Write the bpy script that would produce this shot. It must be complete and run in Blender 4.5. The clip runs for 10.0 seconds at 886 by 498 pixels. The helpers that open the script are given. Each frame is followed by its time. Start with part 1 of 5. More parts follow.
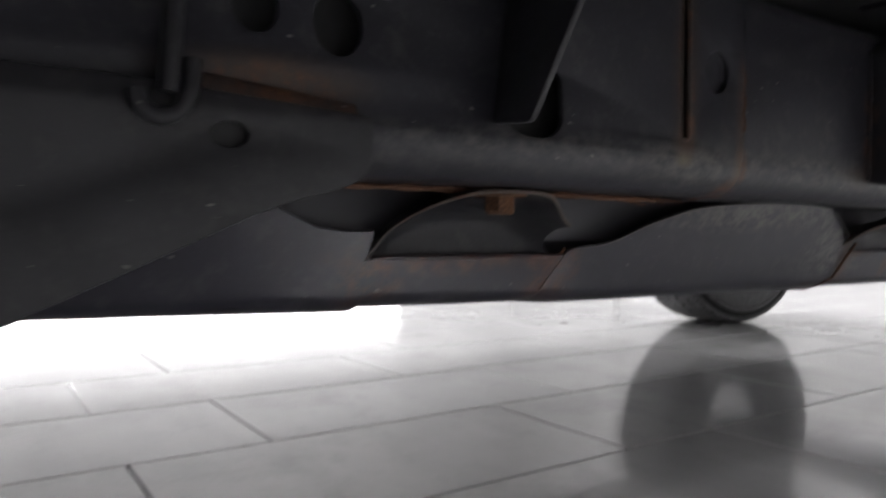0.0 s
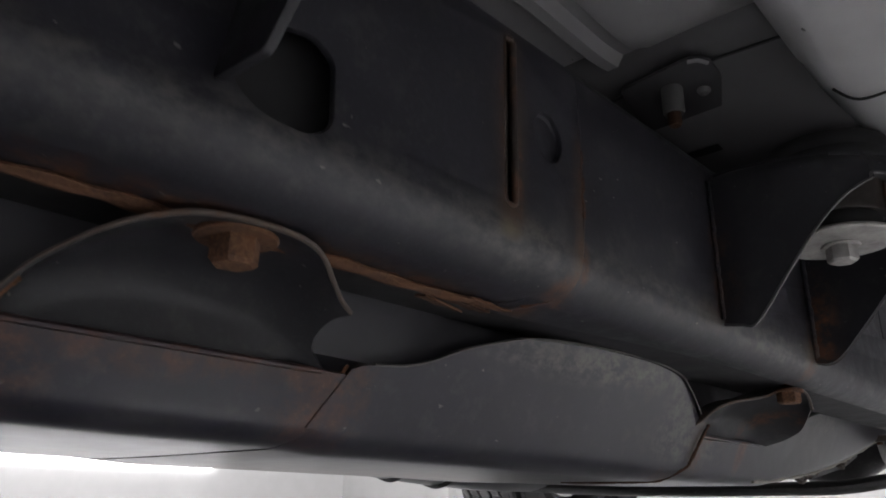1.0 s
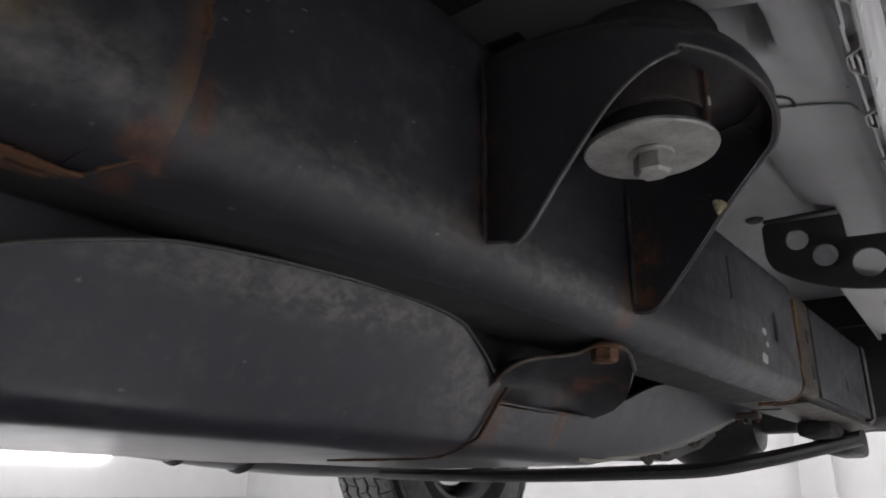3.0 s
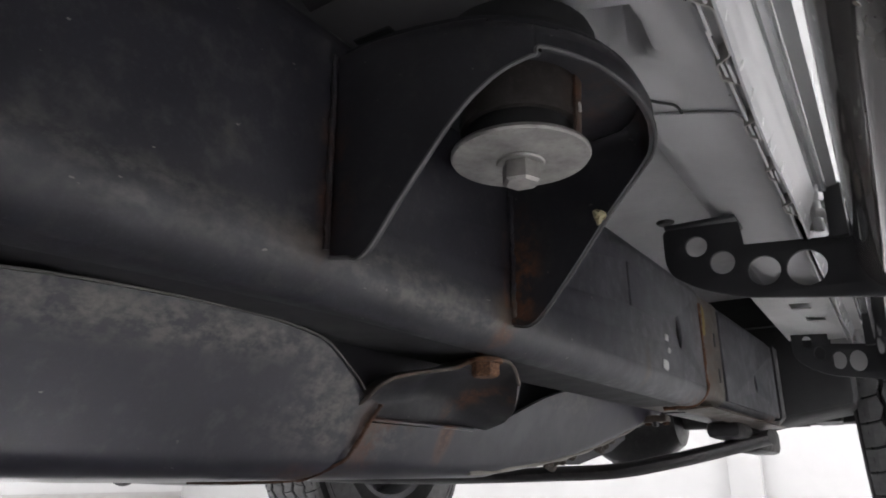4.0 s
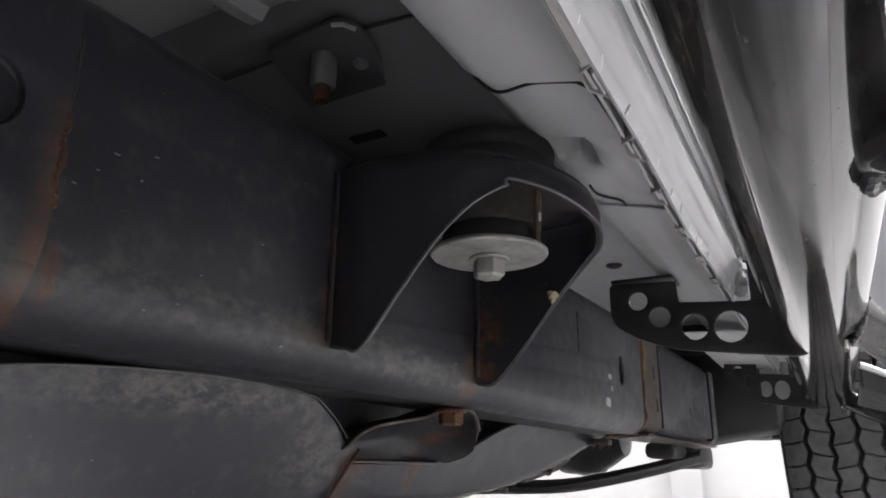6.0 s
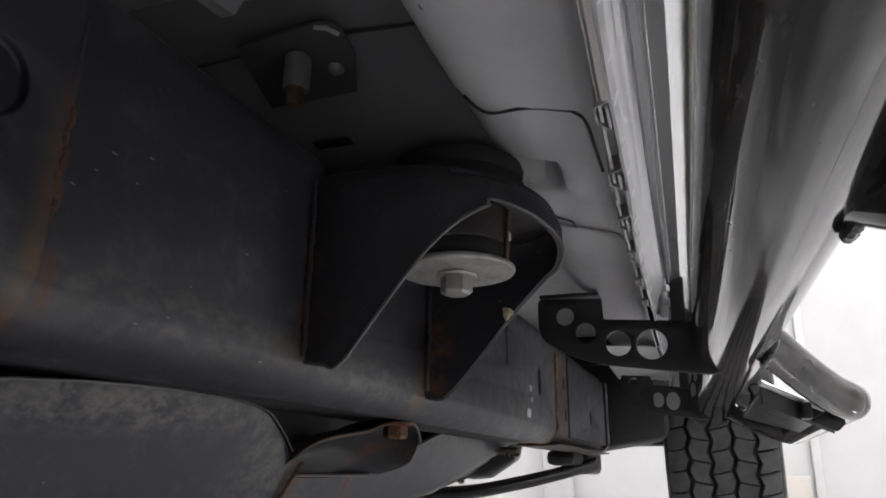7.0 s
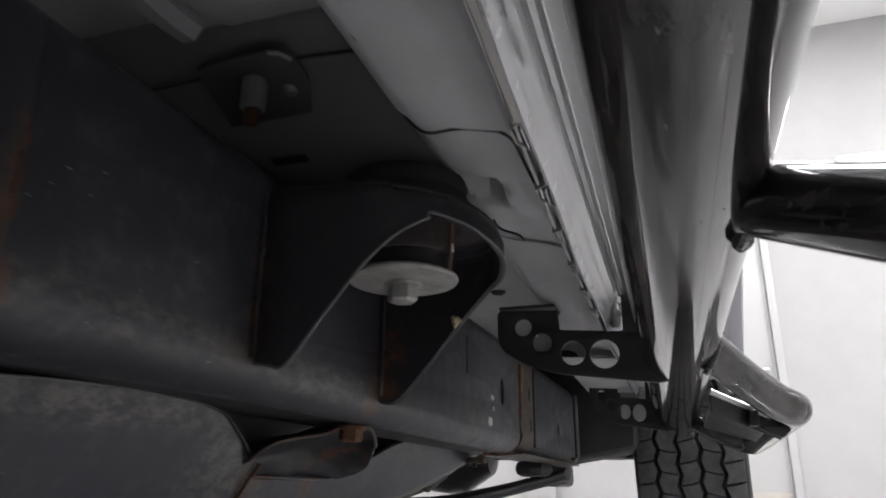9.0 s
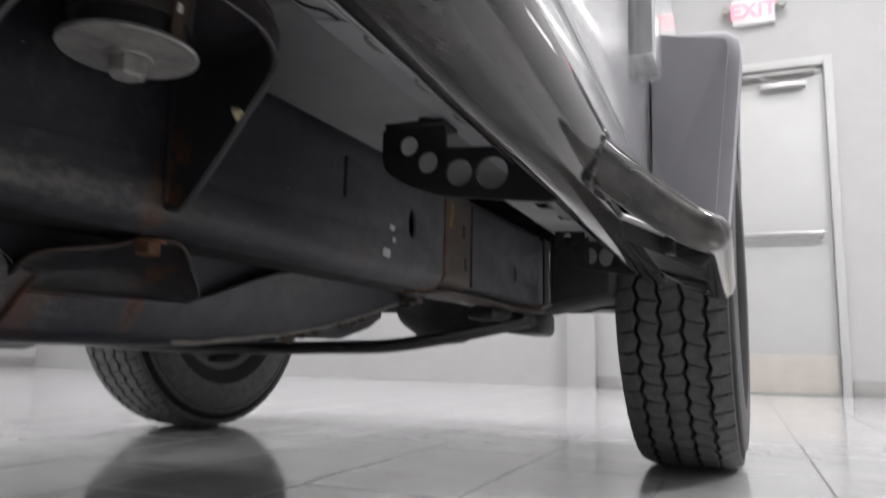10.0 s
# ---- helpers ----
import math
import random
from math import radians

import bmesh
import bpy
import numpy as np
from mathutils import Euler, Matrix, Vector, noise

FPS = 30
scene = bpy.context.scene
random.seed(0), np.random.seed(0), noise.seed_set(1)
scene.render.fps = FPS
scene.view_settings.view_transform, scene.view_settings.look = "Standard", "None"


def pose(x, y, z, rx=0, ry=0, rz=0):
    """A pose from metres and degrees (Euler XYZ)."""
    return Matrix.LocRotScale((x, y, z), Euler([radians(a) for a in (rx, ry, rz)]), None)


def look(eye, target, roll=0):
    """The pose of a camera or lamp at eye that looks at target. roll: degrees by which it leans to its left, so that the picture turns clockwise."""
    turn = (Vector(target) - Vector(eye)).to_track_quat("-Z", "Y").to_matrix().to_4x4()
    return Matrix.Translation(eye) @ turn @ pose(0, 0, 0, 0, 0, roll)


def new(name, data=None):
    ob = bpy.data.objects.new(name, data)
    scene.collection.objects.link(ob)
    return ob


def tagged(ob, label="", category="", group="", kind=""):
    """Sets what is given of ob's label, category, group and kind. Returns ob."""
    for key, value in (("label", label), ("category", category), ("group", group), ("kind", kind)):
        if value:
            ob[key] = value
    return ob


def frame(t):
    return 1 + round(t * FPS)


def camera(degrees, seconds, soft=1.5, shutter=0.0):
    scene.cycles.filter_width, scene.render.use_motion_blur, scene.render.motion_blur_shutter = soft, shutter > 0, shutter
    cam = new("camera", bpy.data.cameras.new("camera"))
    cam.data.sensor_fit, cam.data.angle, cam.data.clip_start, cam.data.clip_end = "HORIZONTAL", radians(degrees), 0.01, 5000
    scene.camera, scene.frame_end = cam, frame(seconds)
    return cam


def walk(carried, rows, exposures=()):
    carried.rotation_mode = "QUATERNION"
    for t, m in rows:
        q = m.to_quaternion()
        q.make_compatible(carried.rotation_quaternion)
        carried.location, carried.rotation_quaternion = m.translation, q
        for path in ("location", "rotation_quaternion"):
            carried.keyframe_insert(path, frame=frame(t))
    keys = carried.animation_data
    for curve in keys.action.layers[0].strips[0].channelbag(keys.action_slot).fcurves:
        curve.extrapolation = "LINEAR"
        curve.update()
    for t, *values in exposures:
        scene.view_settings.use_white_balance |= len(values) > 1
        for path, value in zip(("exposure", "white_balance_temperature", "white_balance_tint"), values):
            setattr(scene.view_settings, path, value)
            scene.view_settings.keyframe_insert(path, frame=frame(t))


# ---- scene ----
cam = camera(64.2, 10.0, soft=1.7, shutter=0.3)
PATH = [
    (0, (0.032, 0.0, 0.302), (-1.618, 1.13, 0.268), 0.4),
    (0.2, (0.01, 0.037, 0.286), (-1.572, 1.262, 0.476), 0.9),
    (0.5, (-0.025, 0.089, 0.261), (-1.44, 1.41, 0.762), 1.0),
    (1, (-0.069, 0.138, 0.234), (-1.356, 1.518, 0.896), 1.1),
    (1.5, (-0.094, 0.184, 0.209), (-1.346, 1.583, 0.899), 1.0),
    (2, (-0.09, 0.241, 0.201), (-1.314, 1.663, 0.893), 0.5),
    (2.5, (-0.078, 0.298, 0.21), (-1.261, 1.766, 0.878), 0.6),
    (3, (-0.064, 0.329, 0.229), (-1.192, 1.849, 0.873), 0.5),
    (3.2, (-0.0593, 0.3431, 0.2468), (-1.1613, 1.8914, 0.87), 0.2),
    (4.3, (-0.0232, 0.3806, 0.2527), (-1.0117, 2.0051, 0.872), 0.1),
    (4.5, (-0.016, 0.377, 0.256), (-0.992, 2.01, 0.872), 0.5),
    (5, (-0.019, 0.336, 0.266), (-0.962, 1.988, 0.883), 0.5),
    (5.2, (-0.0104, 0.3151, 0.2755), (-0.9656, 1.9657, 0.8781), 0.7),
    (6.3, (-0.003, 0.296, 0.285), (-0.845, 2.008, 0.884), 0.8),
    (6.5, (-0.017, 0.3, 0.288), (-0.777, 2.052, 0.884), 0.8),
    (7, (-0.054, 0.274, 0.292), (-0.666, 2.08, 0.896), 0.7),
    (7.5, (-0.062, 0.237, 0.307), (-0.642, 2.048, 0.928), 0.6),
    (8, (-0.049, 0.189, 0.298), (-0.623, 1.995, 0.938), 0.6),
    (8.5, (-0.04, 0.166, 0.294), (-0.61, 1.969, 0.945), 0.4),
    (9, (-0.018, 0.256, 0.278), (-0.592, 2.057, 0.93), 0.5),
    (9.5, (0.017, 0.358, 0.274), (-0.584, 2.166, 0.883), 0.7),
    (9.8, (0.0687, 0.4043, 0.2602), (-0.6214, 2.2265, 0.7112), 0.7),
    (10, (0.1321, 0.4145, 0.2489), (-0.6334, 2.2385, 0.5436), 1.2),
]
EXPOSURES = [(t, ev + 0.05, 6420, 13) for t, ev in ((0.0, 0.28), (0.2, -0.68), (0.5, -0.90), (0.8, -0.15), (1.0, 0.34), (1.5, 0.57), (2.0, 0.43), (2.5, 0.30), (3.0, 0.35), (4.3, 0.88), (4.5, 0.92), (5.0, 0.87), (6.3, 0.80), (6.5, 0.75), (7.0, 0.36), (7.5, 0.36), (8.0, 0.34), (8.5, 0.10), (9.0, 0.10), (9.5, -0.05), (9.8, -0.15), (10.0, -0.20))]
walk(cam, [(t, look(eye, target, roll)) for t, eye, target, roll in PATH], EXPOSURES)

# ---- light ----
world = bpy.data.worlds.new("world")
scene.world = world
world.use_nodes = True
wn, wl = world.node_tree.nodes, world.node_tree.links
sky = wn.new("ShaderNodeTexSky")
sky.sky_type, sky.sun_disc, sky.sun_elevation, sky.sun_rotation = "NISHITA", False, radians(40), radians(120)
wl.new(sky.outputs[0], wn["Background"].inputs[0])
wn["Background"].inputs[1].default_value = 0.1

ROOM = dict(x0=-7.6, x1=4.5, y0=-5.5, y1=6.4, top=4.3)
LAMP_POWER = 46.0
WINDOW_GLOW = 6.0
FIXTURES = [(x, y) for x in (-5.5, -2.6) for y in (-3.6, -0.6, 2.4, 5.2)] + [(0.6, 3.3), (0.6, 5.2), (3.2, -0.6), (3.2, 3.3), (3.2, 5.2)]
# share of the usual power, row by row of lamps
LAMP_SHARE = {-3.6: 0.25, -0.6: 0.5, 2.4: 1.3, 3.3: 1.25, 5.2: 0.4}
for lx, ly in FIXTURES:
    data = bpy.data.lights.new("ceiling_lamp", "AREA")
    data.shape, data.size, data.size_y, data.energy = "RECTANGLE", 1.25, 0.3, LAMP_POWER * LAMP_SHARE[ly] * ((3.3 if ly > 0 else 0.15) if lx > 3 and ly < 4 else 1.3 if -3 < lx < 0 else 1.0)
    data.color = (1.0, 0.99, 0.985)
    lamp = new("ceiling_lamp", data)
    lamp.matrix_world = pose(lx, ly, ROOM["top"] - 0.09, 0, 0, 0)


# ---- materials ----
class Mat:
    """A principled material whose nodes are added one by one."""

    def __init__(self, name, colour=(0.5, 0.5, 0.5), rough=0.5, metal=0.0, coat=0.0):
        self.m = bpy.data.materials.new(name)
        self.m.use_nodes = True
        self.n, self.l = self.m.node_tree.nodes, self.m.node_tree.links
        self.b = self.n["Principled BSDF"]
        self.b.inputs["Base Color"].default_value = (*colour, 1)
        self.b.inputs["Roughness"].default_value = rough
        self.b.inputs["Metallic"].default_value = metal
        self.b.inputs["Coat Weight"].default_value = coat
        self.where = self.n.new("ShaderNodeTexCoord").outputs["Object"]

    def noise(self, scale, detail=5.0, rough=0.6, stretch=None, seed=0.0):
        n = self.n.new("ShaderNodeTexNoise")
        n.noise_dimensions = "4D"
        n.inputs["W"].default_value = seed
        n.inputs["Scale"].default_value, n.inputs["Detail"].default_value, n.inputs["Roughness"].default_value = scale, detail, rough
        where = self.where
        if stretch:
            mp = self.n.new("ShaderNodeMapping")
            mp.inputs["Scale"].default_value = stretch
            self.l.new(where, mp.inputs[0])
            where = mp.outputs[0]
        self.l.new(where, n.inputs["Vector"])
        return n.outputs["Fac"]

    def ramp(self, fac, lo, hi, a=0.0, b=1.0):
        r = self.n.new("ShaderNodeMapRange")
        for k, v in zip(("From Min", "From Max", "To Min", "To Max"), (lo, hi, a, b)):
            r.inputs[k].default_value = v
        self.l.new(fac, r.inputs["Value"])
        return r.outputs[0]

    def maths(self, op, a, b=None):
        m = self.n.new("ShaderNodeMath")
        m.operation = op
        for k, v in enumerate((a, b)):
            if v is None:
                continue
            if isinstance(v, (int, float)):
                m.inputs[k].default_value = v
            else:
                self.l.new(v, m.inputs[k])
        return m.outputs[0]

    def mix(self, fac, a, b):
        m = self.n.new("ShaderNodeMix")
        m.data_type = "RGBA"
        if isinstance(fac, (int, float)):
            m.inputs[0].default_value = fac
        else:
            self.l.new(fac, m.inputs[0])
        for k, v in ((6, a), (7, b)):
            if isinstance(v, tuple):
                m.inputs[k].default_value = (*v, 1)
            else:
                self.l.new(v, m.inputs[k])
        return m.outputs[2]

    def colour(self, c):
        self.l.new(c, self.b.inputs["Base Color"])
        return self

    def rough(self, c):
        self.l.new(c, self.b.inputs["Roughness"])
        return self

    def bump(self, height, strength=0.2, distance=0.002):
        n = self.n.new("ShaderNodeBump")
        n.inputs["Strength"].default_value, n.inputs["Distance"].default_value = strength, distance
        self.l.new(height, n.inputs["Height"])
        self.l.new(n.outputs[0], self.b.inputs["Normal"])
        return self

    def blob(self, centre, size, soft=0.5):
        """1 inside an ellipsoid of stain at centre, falling to 0 at its edge."""
        mp = self.n.new("ShaderNodeMapping")
        mp.vector_type = "TEXTURE"
        mp.inputs["Location"].default_value = centre
        mp.inputs["Scale"].default_value = size
        self.l.new(self.where, mp.inputs[0])
        ln = self.n.new("ShaderNodeVectorMath")
        ln.operation = "LENGTH"
        self.l.new(mp.outputs[0], ln.inputs[0])
        return self.ramp(ln.outputs["Value"], 1.0, 1.0 - soft)


RUST_DARK, RUST, RUST_PALE = (0.055, 0.026, 0.017), (0.15, 0.064, 0.030), (0.27, 0.15, 0.075)


def chassis(name, base=(0.0225, 0.0222, 0.0285), rust=(), scuff=(), stain=(), rough=0.42, dust=0.65, relief=0.16, scuffing=0.3, patchy=1.0, tone=(1.0, 1.0, 1.0), gloss=0.36):
    """Satin black chassis paint with dust, scuffs and stains of rust. rust: (centre, size, strength); scuff: (centre,
    size); stain: (centre, size, colour, strength), for dirt and for painted light.
    """
    m = Mat(name, base, rough)
    big, fine, grit = m.noise(9, 4), m.noise(60, 6, 0.65, seed=2.0), m.noise(420, 3, 0.6, seed=5.0)
    c = m.mix(m.ramp(big, 0.3, 0.75), tuple(v * 0.78 for v in base), tuple(v * 1.3 for v in base))
    c = m.mix(m.maths("MULTIPLY", m.ramp(fine, 0.52, 0.72), 0.5 * dust), c, (0.12, 0.115, 0.105))
    c = m.mix(m.maths("MULTIPLY", m.ramp(m.noise(330, 5, 0.7, seed=21.0), 0.52, 0.70), 0.45 * dust), c, tuple(v * 2.2 + 0.01 for v in base))
    flecks = m.maths("MULTIPLY", m.ramp(m.noise(240, 2, 0.5, (1.0, 0.5, 1.0), 9.0), 0.715, 0.74), 0.8 * dust)
    c = m.mix(flecks, c, (0.32, 0.30, 0.27))
    clay = m.maths("MULTIPLY", m.ramp(m.noise(34, 6, 0.7, seed=13.0), 0.62, 0.72), 0.30 * dust)
    c = m.mix(clay, c, (0.13, 0.115, 0.085))
    for centre, size in scuff:
        k = m.maths("MULTIPLY", m.blob(centre, size, 0.6), m.ramp(m.noise(95, 6, 0.7, (1.0, 0.8, 1.3), 3.0), 0.43, 0.64, 0.0, scuffing))
        c = m.mix(k, c, (0.15, 0.143, 0.125))
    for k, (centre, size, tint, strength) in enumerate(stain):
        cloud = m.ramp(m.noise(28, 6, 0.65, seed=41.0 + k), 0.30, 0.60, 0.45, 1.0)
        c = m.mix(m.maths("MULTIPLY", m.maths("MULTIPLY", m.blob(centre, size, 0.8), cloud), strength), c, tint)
    rr = m.ramp(fine, 0.3, 0.8, rough - 0.1 * patchy, rough + 0.2 * patchy)
    dark, mid, pale = (tuple(a * b for a, b in zip(k, tone)) for k in (RUST_DARK, RUST, RUST_PALE))
    rustc = m.mix(m.ramp(fine, 0.35, 0.65), dark, mid)
    rustc = m.mix(m.ramp(grit, 0.55, 0.75, 0.0, 0.6), rustc, pale)
    for k, (centre, size, strength) in enumerate(rust):
        ragged = m.ramp(m.noise(70, 6, 0.7, seed=11.0 + k), 0.45, 0.58)
        f = m.maths("MULTIPLY", m.maths("MULTIPLY", m.blob(centre, size, 0.75), ragged), strength)
        c = m.mix(f, c, rustc)
    m.colour(c).rough(rr)
    m.b.inputs["Specular IOR Level"].default_value = gloss
    m.bump(m.maths("ADD", m.maths("MULTIPLY", fine, 0.6), m.maths("MULTIPLY", grit, 0.5)), relief, 0.0012)
    return m.m


def rusty(name, pale=0.5, deep=1.0):
    m = Mat(name, RUST, 0.85)
    a, b = m.noise(90, 6, 0.65), m.noise(500, 4, 0.6, seed=4.0)
    c = m.mix(m.ramp(a, 0.35, 0.65), tuple(v * deep for v in RUST_DARK), tuple(v * deep for v in RUST))
    m.colour(m.mix(m.ramp(b, 0.45, 0.75, 0.0, pale), c, tuple(v * deep for v in RUST_PALE))).bump(m.maths("ADD", a, b), 0.5, 0.001)
    return m.m


def worn_zinc(name):
    m = Mat(name, (0.4, 0.39, 0.37), 0.5, 0.55)
    a, b = m.noise(55, 5), m.noise(320, 4, seed=6.0)
    c = m.mix(m.ramp(a, 0.3, 0.7), (0.26, 0.25, 0.24), (0.46, 0.45, 0.43))
    c = m.mix(m.ramp(b, 0.6, 0.75, 0.0, 0.4), c, (0.16, 0.14, 0.12))
    m.colour(c).rough(m.ramp(b, 0.3, 0.7, 0.42, 0.7)).bump(b, 0.2, 0.0006)
    return m.m


def painted(name, base, rough=0.4, grain=0.12, coat=0.0, metal=0.0, scale=40, relief=0.08, coat_rough=0.03, specks=0.0):
    m = Mat(name, base, rough, metal, coat)
    m.b.inputs["Coat Roughness"].default_value = coat_rough
    a, b = m.noise(6, 4), m.noise(scale, 6, 0.65, seed=3.0)
    c = m.mix(m.ramp(a, 0.3, 0.7), tuple(v * (1 - grain) for v in base), tuple(min(1, v * (1 + grain)) for v in base))
    c = m.mix(m.ramp(b, 0.62, 0.78, 0.0, 0.25), c, tuple(v * 0.6 for v in base))
    if specks:
        c = m.mix(m.ramp(m.noise(150, 1, 0.5, (1.0, 0.6, 1.0), 8.0), 0.775, 0.795, 0.0, specks), c, (0.03, 0.028, 0.026))
        c = m.mix(m.maths("MULTIPLY", m.ramp(m.noise(28, 4, 0.6, seed=17.0), 0.66, 0.76), 0.4 * specks), c, (0.22, 0.19, 0.15))
    m.colour(c).rough(m.ramp(b, 0.3, 0.7, max(0.02, rough - 0.07), rough + 0.1)).bump(b, relief, 0.001)
    return m.m


def glow(name, colour, strength):
    m = bpy.data.materials.new(name)
    m.use_nodes = True
    b = m.node_tree.nodes["Principled BSDF"]
    b.inputs["Base Color"].default_value = (*colour, 1)
    b.inputs["Emission Color"].default_value = (*colour, 1)
    b.inputs["Emission Strength"].default_value = strength
    return m


def slider_paint():
    """Gloss black powder coat: a mirror-like film with slow waves, a little dust lying on it and reflected floor
    painted in brown.
    """
    m = Mat("gloss_black_coat", (0.012, 0.012, 0.014), 0.06, 0.0, 0.0)
    streak = m.noise(14, 5, 0.6, (1.0, 0.45, 1.0), 7.0)
    dust = m.noise(60, 5, 0.65, (1.0, 0.35, 1.0), 15.0)
    # brown lift stands in for part of the floor's reflection
    c = m.mix(m.ramp(streak, 0.38, 0.70, 0.0, 0.65), (0.012, 0.012, 0.014), (0.13, 0.117, 0.105))
    c = m.mix(m.ramp(dust, 0.55, 0.74, 0.0, 0.45), c, (0.13, 0.115, 0.10))
    c = m.mix(m.ramp(m.noise(210, 2, 0.5, (1.0, 0.5, 1.0), 25.0), 0.70, 0.73, 0.0, 0.7), c, (0.17, 0.15, 0.13))
    m.colour(c).rough(m.ramp(dust, 0.4, 0.72, 0.035, 0.11)).bump(m.noise(11, 2, 0.5, (1, 0.6, 1), 4.0), 0.05, 0.002)
    m.b.inputs["Specular IOR Level"].default_value = 0.7
    return m.m


def silver_paint():
    """Silver metallic body paint: fine flake under a soft clear coat, lightly dusty."""
    m = Mat("silver_body_paint", (0.78, 0.785, 0.80), 0.26, 0.6, 0.8)
    m.b.inputs["Coat Roughness"].default_value = 0.12
    flake, haze = m.noise(1800, 2, 0.5), m.noise(3.5, 3, 0.5, seed=4.0)
    c = m.mix(m.ramp(flake, 0.35, 0.65), (0.74, 0.745, 0.76), (0.82, 0.825, 0.84))
    m.colour(m.mix(m.ramp(haze, 0.4, 0.7, 0.0, 0.12), c, (0.66, 0.655, 0.65)))
    return m.m


def tile_material():
    """Pale polished porcelain with soft grey marbling; each tile differs a little."""
    m = Mat("polished_grey_tile", (0.55, 0.55, 0.54), 0.12)
    info = m.n.new("ShaderNodeObjectInfo")
    a, b = m.noise(1.6, 6, 0.6, (1.0, 2.2, 1.0)), m.noise(14, 6, 0.7, seed=2.0)
    c = m.mix(m.ramp(a, 0.35, 0.7), (0.76, 0.76, 0.757), (0.60, 0.60, 0.603))
    c = m.mix(m.ramp(b, 0.52, 0.74, 0.0, 0.45), c, (0.50, 0.50, 0.50))
    c = m.mix(m.ramp(info.outputs["Random"], 0.0, 1.0, 0.0, 0.18), c, (0.50, 0.50, 0.505))
    c = m.mix(m.ramp(m.noise(5.0, 7, 0.75, (1.0, 1.0, 1.0), 31.0), 0.52, 0.68, 0.0, 0.5), c, (0.42, 0.415, 0.41))
    m.colour(c).rough(m.ramp(b, 0.3, 0.75, 0.08, 0.20)).bump(m.noise(3.0, 3, 0.5, seed=8.0), 0.03, 0.003)
    m.b.inputs["Specular IOR Level"].default_value = 0.75
    m.b.inputs["Coat Weight"].default_value = 0.5
    m.b.inputs["Coat Roughness"].default_value = 0.07
    return m.m


def rubber(name, base=(0.022, 0.022, 0.023), rough=0.72):
    m = Mat(name, base, rough)
    a, b = m.noise(40, 5), m.noise(300, 4, seed=2.0)
    c = m.mix(m.ramp(a, 0.35, 0.75, 0.0, 0.6), base, tuple(v * 2.3 for v in base))
    m.colour(c).bump(b, 0.2, 0.0008)
    return m.m


RAILX = -0.2768


def rx(y, off=0.0):
    """x of the chassis rail's outer face at y, off metres further outboard."""
    return RAILX + 0.043 * y + off


# the last two also paint stronger light on the forward stretch
BROWN, TAN, OCHRE, DUST_AND_LIGHT, FAR_LIGHT = (0.072, 0.048, 0.032), (0.115, 0.084, 0.055), (0.17, 0.14, 0.08), (0.098, 0.100, 0.108), (0.155, 0.157, 0.168)
M_RAIL = chassis("rail_paint", rust=[
    ((rx(.452), .4515, .352), (.03, .007, .016), .8), ((rx(.45, -.03), .447, .334), (.03, .012, .012), 1.0),
    ((rx(.62), .612, .385), (.02, .006, .05), .6), ((rx(.79, .0), .786, .375), (.03, .006, .05), .6), ((rx(.8, .0), .789, .342), (.04, .016, .014), 1.0),
    ((rx(1.3), 1.30, .40), (.03, .05, .09), .8), ((rx(1.3, -.03), 1.27, .335), (.05, .09, .02), 1.0),
    ((rx(1.7, -.02), 1.70, .338), (.05, .12, .016), .8)],
    scuff=[((rx(.6, -.004), .62, .353), (.03, .40, .015)), ((rx(1.1), 1.12, .37), (.03, .16, .03)), ((rx(.72), .72, .345), (.03, .10, .012))],
    # the blobs at y 1.20 and 1.55 paint extra light on the rail
    stain=[((rx(1.15), 1.20, .385), (.10, .30, .14), FAR_LIGHT, .8), ((rx(.79), .785, .353), (.03, .022, .018), TAN, .7), ((rx(.60), .605, .352), (.03, .03, .012), TAN, .5),
           ((rx(.6), .60, .350), (.05, .45, .010), DUST_AND_LIGHT, .4), ((rx(1.55), 1.55, .40), (.10, .25, .12), FAR_LIGHT, .9), ((rx(1.06), 1.06, .352), (.03, .010, .03), TAN, .6)], scuffing=0.5)
M_DOUBLER = chassis("doubler_paint", rust=[
    ((rx(.386), .3862, .36), (.03, .010, .012), .5), ((rx(.386), .3805, .41), (.03, .004, .055), .8), ((rx(.386), .3925, .385), (.03, .004, .03), .7),
    ((rx(.445), .4445, .397), (.02, .0065, .030), 1.0), ((rx(.445), .442, .350), (.03, .008, .022), .7), ((rx(.3, -.04), .28, .331), (.022, .26, .010), 1.0),
    ((rx(.44, -.02), .436, .336), (.04, .012, .02), .8), ((rx(.12), .112, .369), (.03, .045, .012), 1.0)],
    scuff=[((rx(.3, -.004), .30, .352), (.03, .22, .014)), ((rx(.39), .40, .35), (.03, .05, .02))],
    stain=[((rx(.386), .3862, .41), (.03, .016, .068), BROWN, .75), ((rx(.386), .3855, .364), (.03, .015, .016), BROWN, .9), ((rx(.386), .3850, .3525), (.03, .010, .0065), OCHRE, .8),
           ((rx(.445), .444, .38), (.03, .009, .055), BROWN, .8), ((rx(.445), .4430, .347), (.03, .010, .020), TAN, .8), ((rx(.3), .31, .348), (.04, .20, .009), DUST_AND_LIGHT, .4), ((rx(.12), .115, .372), (.03, .06, .014), BROWN, .9)], scuffing=0.45)
